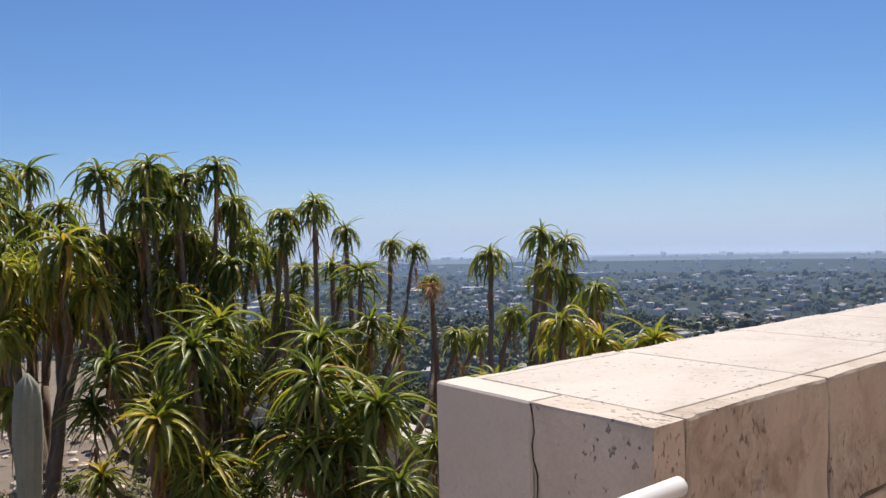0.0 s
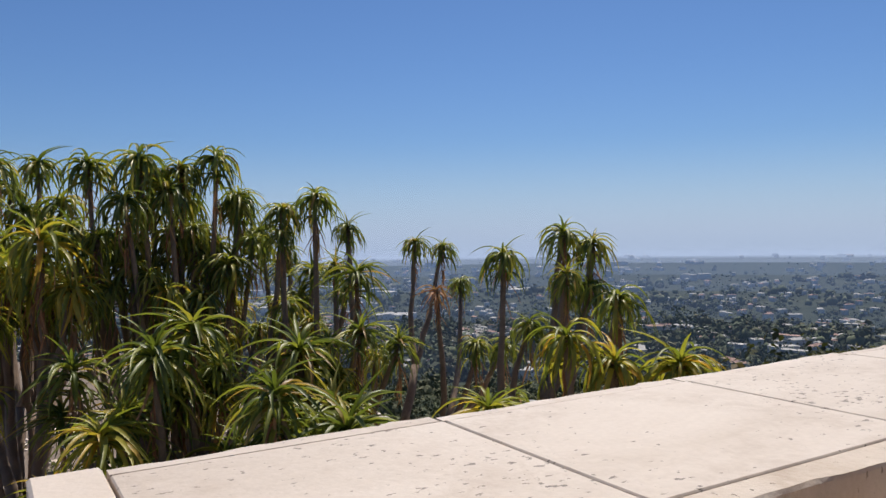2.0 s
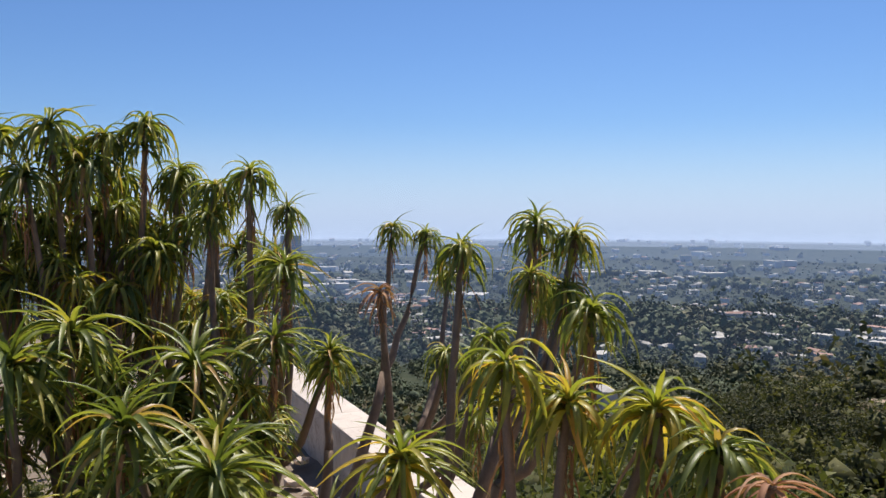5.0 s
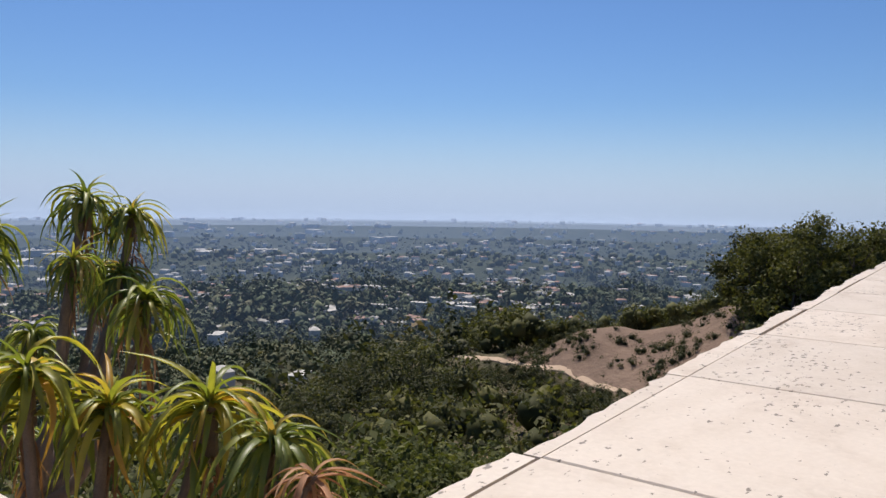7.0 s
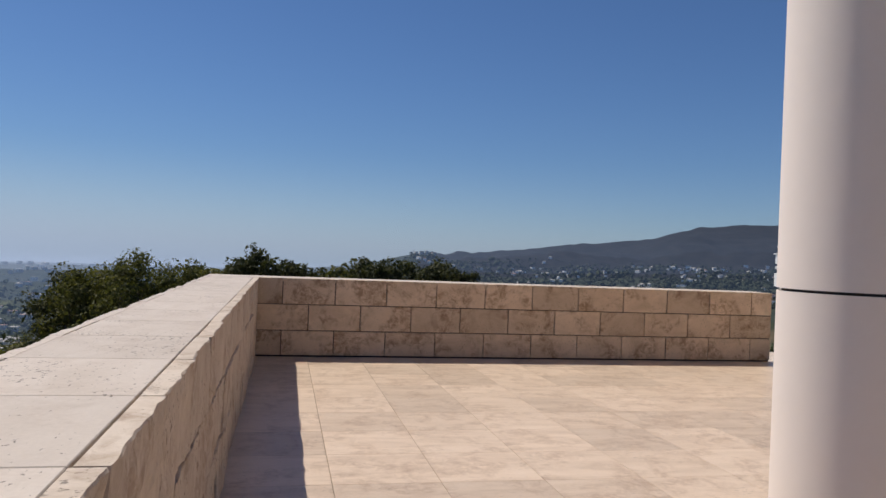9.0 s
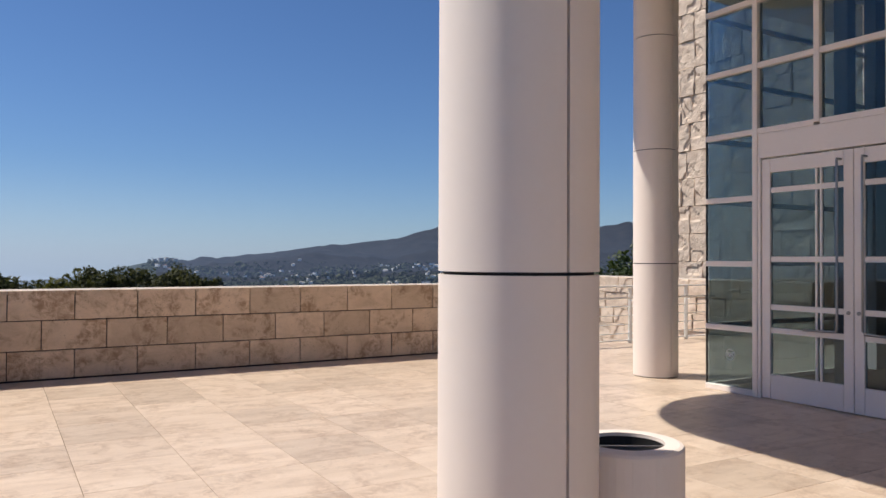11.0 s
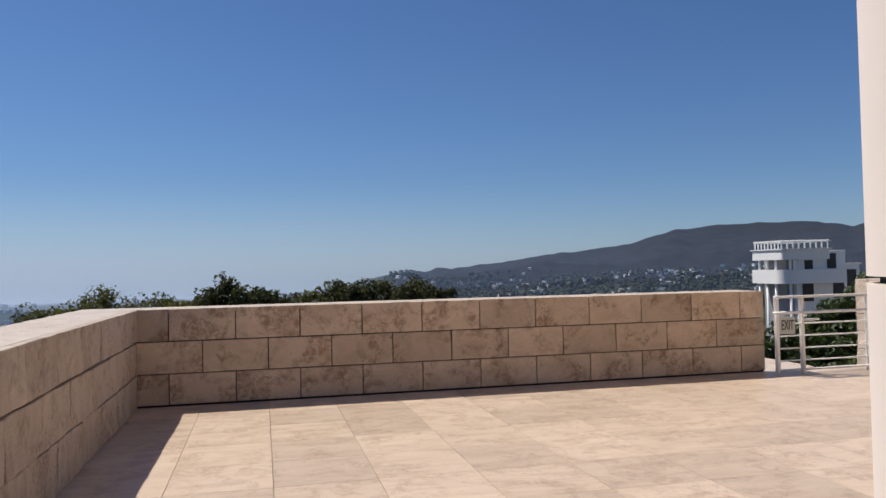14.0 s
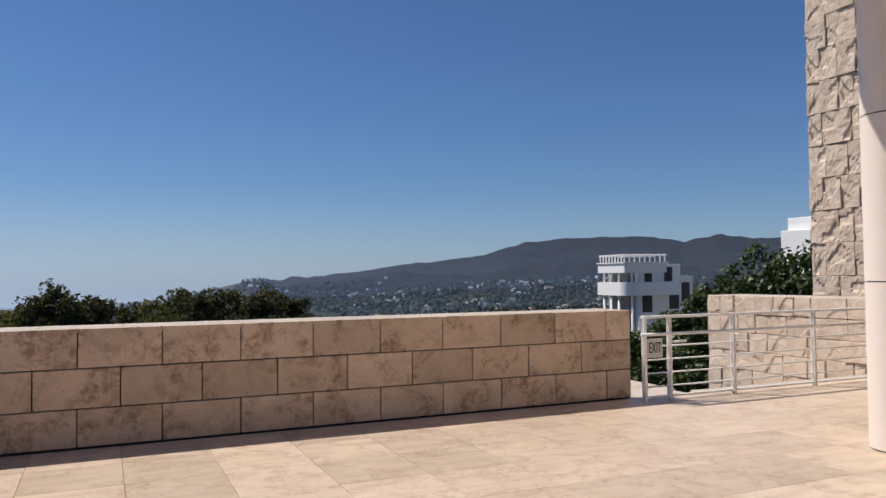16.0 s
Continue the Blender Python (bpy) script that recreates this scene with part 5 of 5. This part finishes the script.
rng = random.Random(12)
LEAF = {}
for kind, up0, up1, c0, c1 in (("top", 40, 86, 45, 150), ("mid", 16, 60, 90, 155), ("low", -14, 24, 70, 120), ("dry", -80, -35, 15, 60), ("arch_top", 38, 88, 20, 115), ("arch_mid", 12, 56, 50, 125), ("arch_low", -16, 24, 35, 95)):
    LEAF[kind] = [leaf_data(rng.uniform(up0, up1), rng.uniform(c0, c1), rng, 8, 0.034 if kind == "dry" else 0.045) for _ in range(14)]
LEAF_MESH = {}


def crown(parent, at, size, look_, seed, single=False, style=""):
    rng = random.Random(seed)
    m = {"green": M_ALOE, "gold": M_ALOE_GOLD, "dry": M_ALOE_DRY}[look_]
    plan = [("top", 11), ("mid", 24), ("low", 20)] if look_ != "dry" else [("mid", 8), ("low", 12)]
    lens = {"top": 0.84, "mid": 1.04, "low": 1.04, "dry": 0.85}
    items = []
    for kind, n in plan:
        for k in range(n):
            items.append((style + kind, 360 * (k + rng.uniform(-.8, .8)) / n + {"top": 0, "mid": 11, "low": 5}[kind], size * lens[kind] * rng.uniform(.55, 1.22), {"top": 0.05, "mid": 0.0, "low": -0.06}[kind] * size))
    for k in range(15 if look_ != "dry" else 6):
        items.append((style + "low", rng.uniform(0, 360), size * rng.uniform(.7, 1.05), -rng.uniform(0.08, 0.5) * size))
    head = tube_data([(0, 0, -0.5 * size), (0, 0, 0.0), (0, 0, 0.06 * size)], [0.05 * size + 0.012, 0.06 * size, 0.02 * size], 7)
    if single:
        c = put("crown", mesh("crown", *head, M_BARK), parent, at)
        for kind, a, s, dz in items:
            i = rng.randrange(len(LEAF[kind]))
            key = (kind, i, look_)
            if key not in LEAF_MESH:
                LEAF_MESH[key] = mesh("leaf", *LEAF[kind][i], m, None, True)
            put("leaf", LEAF_MESH[key], c, (0, 0, dz), a, scale=(s, s, s))
    else:
        parts = []
        for kind, a, s, dz in items:
            v, f = rng.choice(LEAF[kind])
            R_ = Matrix.Rotation(radians(a), 3, "Z")
            parts.append(([R_ @ (q * s) + Vector((0, 0, dz)) for q in v], f))
        put("crown", mesh("crown", *join(parts), m, None, True), parent, at)
    dry = []
    for k in range(15):
        v, f = rng.choice(LEAF["dry"])
        R_ = Matrix.Rotation(rng.uniform(0, 6.28), 3, "Z")
        s = size * rng.uniform(.5, .85)
        dz = -rng.uniform(0.05, 1.15) * size
        dry.append(([R_ @ (q * s) + Vector((0, 0, dz)) for q in v], f))
    put("dry_skirt", mesh("dry_skirt", *join(dry), M_ALOE_DRY, None, True), parent, at, label="withered brown leaves under the crown")


def aloe_tree(base, crowns, seed, label):
    rng = random.Random(seed)
    t = thing("tree_aloe", label, "aloe", "tree aloes in the garden", at=(base[0], base[1], GZ))
    fork = Vector((0, 0, 0.45))
    limbs = [tube_data([(0, 0, -0.15), (0.03, 0.01, 0.2), fork + Vector((0, 0, 0.08))], [0.13, 0.105, 0.085], 10)]
    more = []
    for x, y, z, size, look_, single in crowns:
        if look_ == "dry":
            continue
        for _ in range(2 if seed in (5, 7) else 3 if seed in (4, 6, 8) else 1):
            if rng.random() < (0.85 if seed > 3 else 0.4):
                extra = (x + rng.uniform(-.4, .4), y + rng.uniform(-.1, .45), z - rng.uniform(.25, 1.1 if z > 1.4 else 0.7), size * rng.uniform(.7, .95), look_ if rng.random() < 0.8 else "gold", 0)
                if extra[0] < -10.6 or extra[2] > 0.9:
                    more.append(extra)
    heads = sorted(crowns + more, key=lambda q: math.atan2(q[1] - base[1], q[0] - base[0]))

    def limb(a_, b_, r0, r1, wob, n_=6):
        """A crooked branch from a_ to b_ that first leans outwards, then turns up."""
        d_ = b_ - a_
        path = []
        sway = Vector((rng.uniform(-1, 1), rng.uniform(-1, 1), 0)) * wob
        for k in range(n_ + 1):
            q = k / n_
            c_ = a_ + Vector((d_.x * q ** 0.75, d_.y * q ** 0.75, d_.z * q ** 1.3))
            path.append(c_ + (sway + Vector((rng.uniform(-.4, .4), rng.uniform(-.4, .4), rng.uniform(-.2, .2))) * wob) * math.sin(q * 3.1416))
        path[-1] = b_
        limbs.append(tube_data(path, [r0 + (r1 - r0) * k / n_ for k in range(n_ + 1)], 8))
        return path

    i = 0
    while i < len(heads):
        k = min(len(heads) - i, rng.choice((2, 3, 3)))
        group = heads[i:i + k]
        tips = [Vector((q[0] - base[0], q[1] - base[1], q[2] - GZ - (0.1 if seed > 3 else 0.2) * q[3])) for q in group]
        low_z = min(q.z for q in tips)
        mean = sum(tips, Vector()) / k
        knee = Vector((mean.x * 0.66, mean.y * 0.66, fork.z + max(0.08, (low_z - fork.z) * 0.5)))
        limb(fork, knee, 0.068, 0.045, 0.07)
        for j, (q, tip) in enumerate(zip(group, tips)):
            limb(knee, tip, 0.040, 0.021, 0.06)
            crown(t, tip, q[3] * (0.9 if seed in (1, 3) else 1.0), q[4], seed * 50 + i + j, q[5], "arch_" if q[4] == "dry" or seed in (4, 6, 8) and q[2] < 1.3 else "")
        i += k
    put("trunk", mesh("trunk", *join(limbs), M_BARK, None, True), t)


G, Y_, D_ = "green", "gold", "dry"
aloe_tree((-10.35, 4.35), [(-9.02, 4.56, 1.60, .40, G, 1), (-8.80, 4.42, 1.52, .38, G, 1), (-9.47, 4.87, 1.42, .40, G, 0), (-9.15, 3.74, 1.08, .42, G, 1), (-9.26, 4.77, .78, .36, G, 0), (-8.95, 4.3, 1.15, .36, G, 0), (-9.3, 4.2, 1.25, .3, G, 0)], 1, "tall tree aloe with drooping green rosettes on grey stems")
aloe_tree((-10.35, 3.0), [(-9.89, 3.5, .86, .47, Y_, 1), (-9.62, 3.3, .68, .44, Y_, 1), (-9.33, 2.95, .70, .52, Y_, 1), (-9.24, 2.62, .55, .46, G, 1), (-9.6, 2.0, .62, .26, D_, 0), (-9.75, 2.9, .15, .4, Y_, 0), (-9.5, 2.4, .2, .36, Y_, 0)], 2, "spreading tree aloe with yellow-green rosettes")
aloe_tree((-10.1, 6.2), [(-9.02, 7.3, 1.52, .34, G, 0), (-8.68, 7.22, 1.46, .34, G, 0), (-9.07, 5.93, .45, .36, G, 0), (-8.8, 5.8, .42, .36, G, 0), (-9.87, 6.73, .3, .40, Y_, 0), (-9.95, 5.25, 1.1, .30, D_, 0), (-9.2, 5.1, .05, .36, G, 0)], 3, "tree aloe with small rosettes on long bare stems")
aloe_tree((-10.85, 6.0), [(-10.66, 6.4, 1.97, .40, G, 0), (-10.4, 6.2, 1.66, .30, G, 0), (-10.55, 5.67, 1.23, .40, G, 0), (-11.27, 5.25, .64, .56, G, 1), (-11.43, 5.3, .40, .52, G, 0), (-10.73, 7.93, 1.66, .42, G, 0), (-10.35, 7.3, 1.2, .38, G, 0), (-10.75, 5.2, .75, .36, G, 0), (-10.3, 5.35, .60, .34, G, 0)], 4, "tall branching tree aloe with arching green rosettes")
aloe_tree((-11.8, 7.25), [(-12.16, 7.26, 2.38, .48, G, 0), (-11.41, 7.27, 2.42, .46, G, 0), (-11.76, 7.58, 1.62, .46, G, 0), (-12.44, 7.33, 1.1, .48, G, 0), (-11.9, 7.2, 2.05, .46, G, 0), (-11.1, 7.6, 1.95, .44, G, 0), (-12.35, 7.0, 1.95, .44, G, 0), (-11.35, 7.1, 1.3, .42, G, 0), (-11.05, 7.2, 1.55, .40, G, 0), (-11.65, 7.0, 1.0, .42, G, 0), (-12.0, 7.6, 2.25, .44, G, 0), (-11.6, 7.9, 2.0, .46, G, 0), (-12.3, 7.8, 1.6, .46, G, 0), (-11.2, 8.0, 1.5, .44, G, 0), (-12.6, 7.5, 2.32, .46, G, 0), (-11.74, 7.35, 2.3, .44, G, 0), (-10.9, 6.7, 1.85, .38, G, 0), (-12.75, 7.7, 1.7, .44, G, 0)], 5, "dense high tree aloe with a crowded dark crown")
aloe_tree((-12.2, 5.8), [(-12.01, 5.81, .82, .54, G, 0), (-12.37, 5.56, .66, .54, G, 0), (-12.82, 5.19, .17, .50, Y_, 0), (-11.9, 6.3, .55, .44, G, 0), (-12.9, 6.2, .5, .44, G, 0), (-12.5, 5.0, -.35, .40, G, 0), (-11.8, 5.0, -.1, .44, G, 0)], 6, "bushy tree aloe with one golden rosette")
aloe_tree((-13.2, 7.6), [(-12.93, 9.36, 2.5, .46, G, 0), (-13.07, 6.97, 1.58, .58, Y_, 0), (-13.4, 8.6, 2.4, .46, G, 0), (-12.75, 8.6, 2.0, .46, G, 0), (-13.5, 7.6, 1.4, .5, Y_, 0), (-13.3, 8.3, 1.6, .46, G, 0), (-13.7, 6.8, .8, .46, Y_, 0), (-13.1, 9.0, 1.9, .48, G, 0), (-13.6, 8.0, 2.0, .46, G, 0), (-12.9, 8.0, 1.2, .46, G, 0)], 7, "tall tree aloe with golden hanging leaves")
aloe_tree((-10.75, 4.05), [(-10.36, 3.84, .28, .48, Y_, 1), (-11.30, 4.25, .20, .62, G, 1), (-11.2, 4.75, .25, .52, G, 1), (-10.6, 4.4, -.3, .42, G, 0), (-10.9, 3.6, -.2, .30, D_, 0), (-11.5, 3.7, -.3, .44, G, 0), (-11.75, 4.5, .45, .54, G, 0)], 8, "low spreading tree aloe close to the parapet")

# ---- cactus, boulders and cushion plants between the aloes ----
M_CACTUS = plain("cactus_skin", (0.36, 0.36, 0.27), 0.8, 0.0, 0.3, 9.0, 0.2, 0.4)
cactus = thing("cactus", "pale grey-green columnar cactus with blunt ribs in the garden", "cactus", at=(-13.68, 5.22, GZ))
ribs, levels = 9, 26
cv, cf = [], []
for j in range(levels + 1):
    q = j / levels
    rad = 0.082 * (1 + 0.10 * math.sin(q * 17.0)) * (1.0 if q < 0.93 else math.sqrt(max(0.02, 1 - ((q - 0.93) / 0.07) ** 2)))
    for k in range(ribs * 4):
        a = 2 * math.pi * k / (ribs * 4)
        rr = rad * (1 + 0.16 * math.cos(a * ribs))
        cv.append(Vector((rr * math.cos(a) - 0.05 * math.sin(q * 2.2), rr * math.sin(a) + 0.03 * q, -0.1 + 2.47 * q)))
nk = ribs * 4
for j in range(levels):
    for k in range(nk):
        cf.append([j * nk + k, j * nk + (k + 1) % nk, (j + 1) * nk + (k + 1) % nk, (j + 1) * nk + k])
cf.append([levels * nk + k for k in range(nk)])
put("stem", mesh("stem", cv, cf, M_CACTUS, None, True), cactus)
for k in range(ribs):
    a = 2 * math.pi * k / ribs
    spines = join([tube_data([(0.088 * math.cos(a) - 0.05 * math.sin(q * 2.2), 0.088 * math.sin(a) + 0.03 * q, -0.1 + 2.47 * q), (0.112 * math.cos(a + w) - 0.05 * math.sin(q * 2.2), 0.112 * math.sin(a + w) + 0.03 * q, -0.09 + 2.47 * q)], 0.0012, 3) for q in [0.1 + 0.03 * j for j in range(28)] for w in (-0.2, 0.2)])
    put("spines", mesh("spines", *spines, M_PALEROOF), cactus, label="row of fine pale spines")


def boulder_mesh(seed):
    bm = bmesh.new()
    bmesh.ops.create_icosphere(bm, subdivisions=3, radius=1.0)
    for v in bm.verts:
        c = v.co.copy()
        v.co = c * (1 + 0.30 * noise.fractal(c * 1.1 + Vector((seed * 5.1, 0, 0)), 0.9, 2.0, 4))
        v.co.z *= 0.62
    me = bpy.data.meshes.new("boulder")
    bm.to_mesh(me)
    bm.free()
    me.materials.append(M_ROUGH)
    return me


rng = random.Random(77)
stones = [boulder_mesh(k) for k in range(5)]
for k in range(26):
    x, y, sz = rng.uniform(-14.6, -9.6), rng.uniform(2.2, 10.5), rng.uniform(0.12, 0.28)
    ob = put("boulder", stones[k % 5], None, (x, y, GZ + 0.18 * sz - 0.035 * max(0, y - 8)), rng.uniform(0, 360), scale=(sz, sz * rng.uniform(.7, 1.1), sz * rng.uniform(.7, 1.0)))
    tagged(ob, "weathered pale boulder lying on the garden soil", "boulder", "boulders in the garden")
cushions = [(Vector((rng.uniform(-14.8, -9.5), rng.uniform(1.6, 11), GZ + 0.02)), rng.uniform(0.14, 0.34)) for _ in range(110)]
scatter("cushion_plants", "low green cushion plants scattered on the garden soil", M_GREENSCRUB, cushions, 0.09, 78, 150, 0.7, 6, 0.3)

# ---- terrace paving, stone by stone ----
tile = mesh("paver", *box_data((0.002, 0.002, -0.03), (MOD - 0.002, MOD - 0.002, 0.0), 0.001), M_FLOOR)
rng = random.Random(90)
rest = []
for i in range(23):
    for j in range(17):
        x, y = -MOD * (i + 1), -MOD * (j + 1)
        if i < 20 and j < 13:
            put("paver", tile, base, (x, y, 0.0), 0)
        else:
            v, f = box_data((x + 0.002, y + 0.002, -0.03), (x + MOD - 0.002, y + MOD - 0.002, 0.0), 0.001)
            rest.append((v, f))
far_pavers = put("pavers", mesh("pavers", *join(rest), M_FLOOR), base)
far_pavers["kind"] = "stuff"
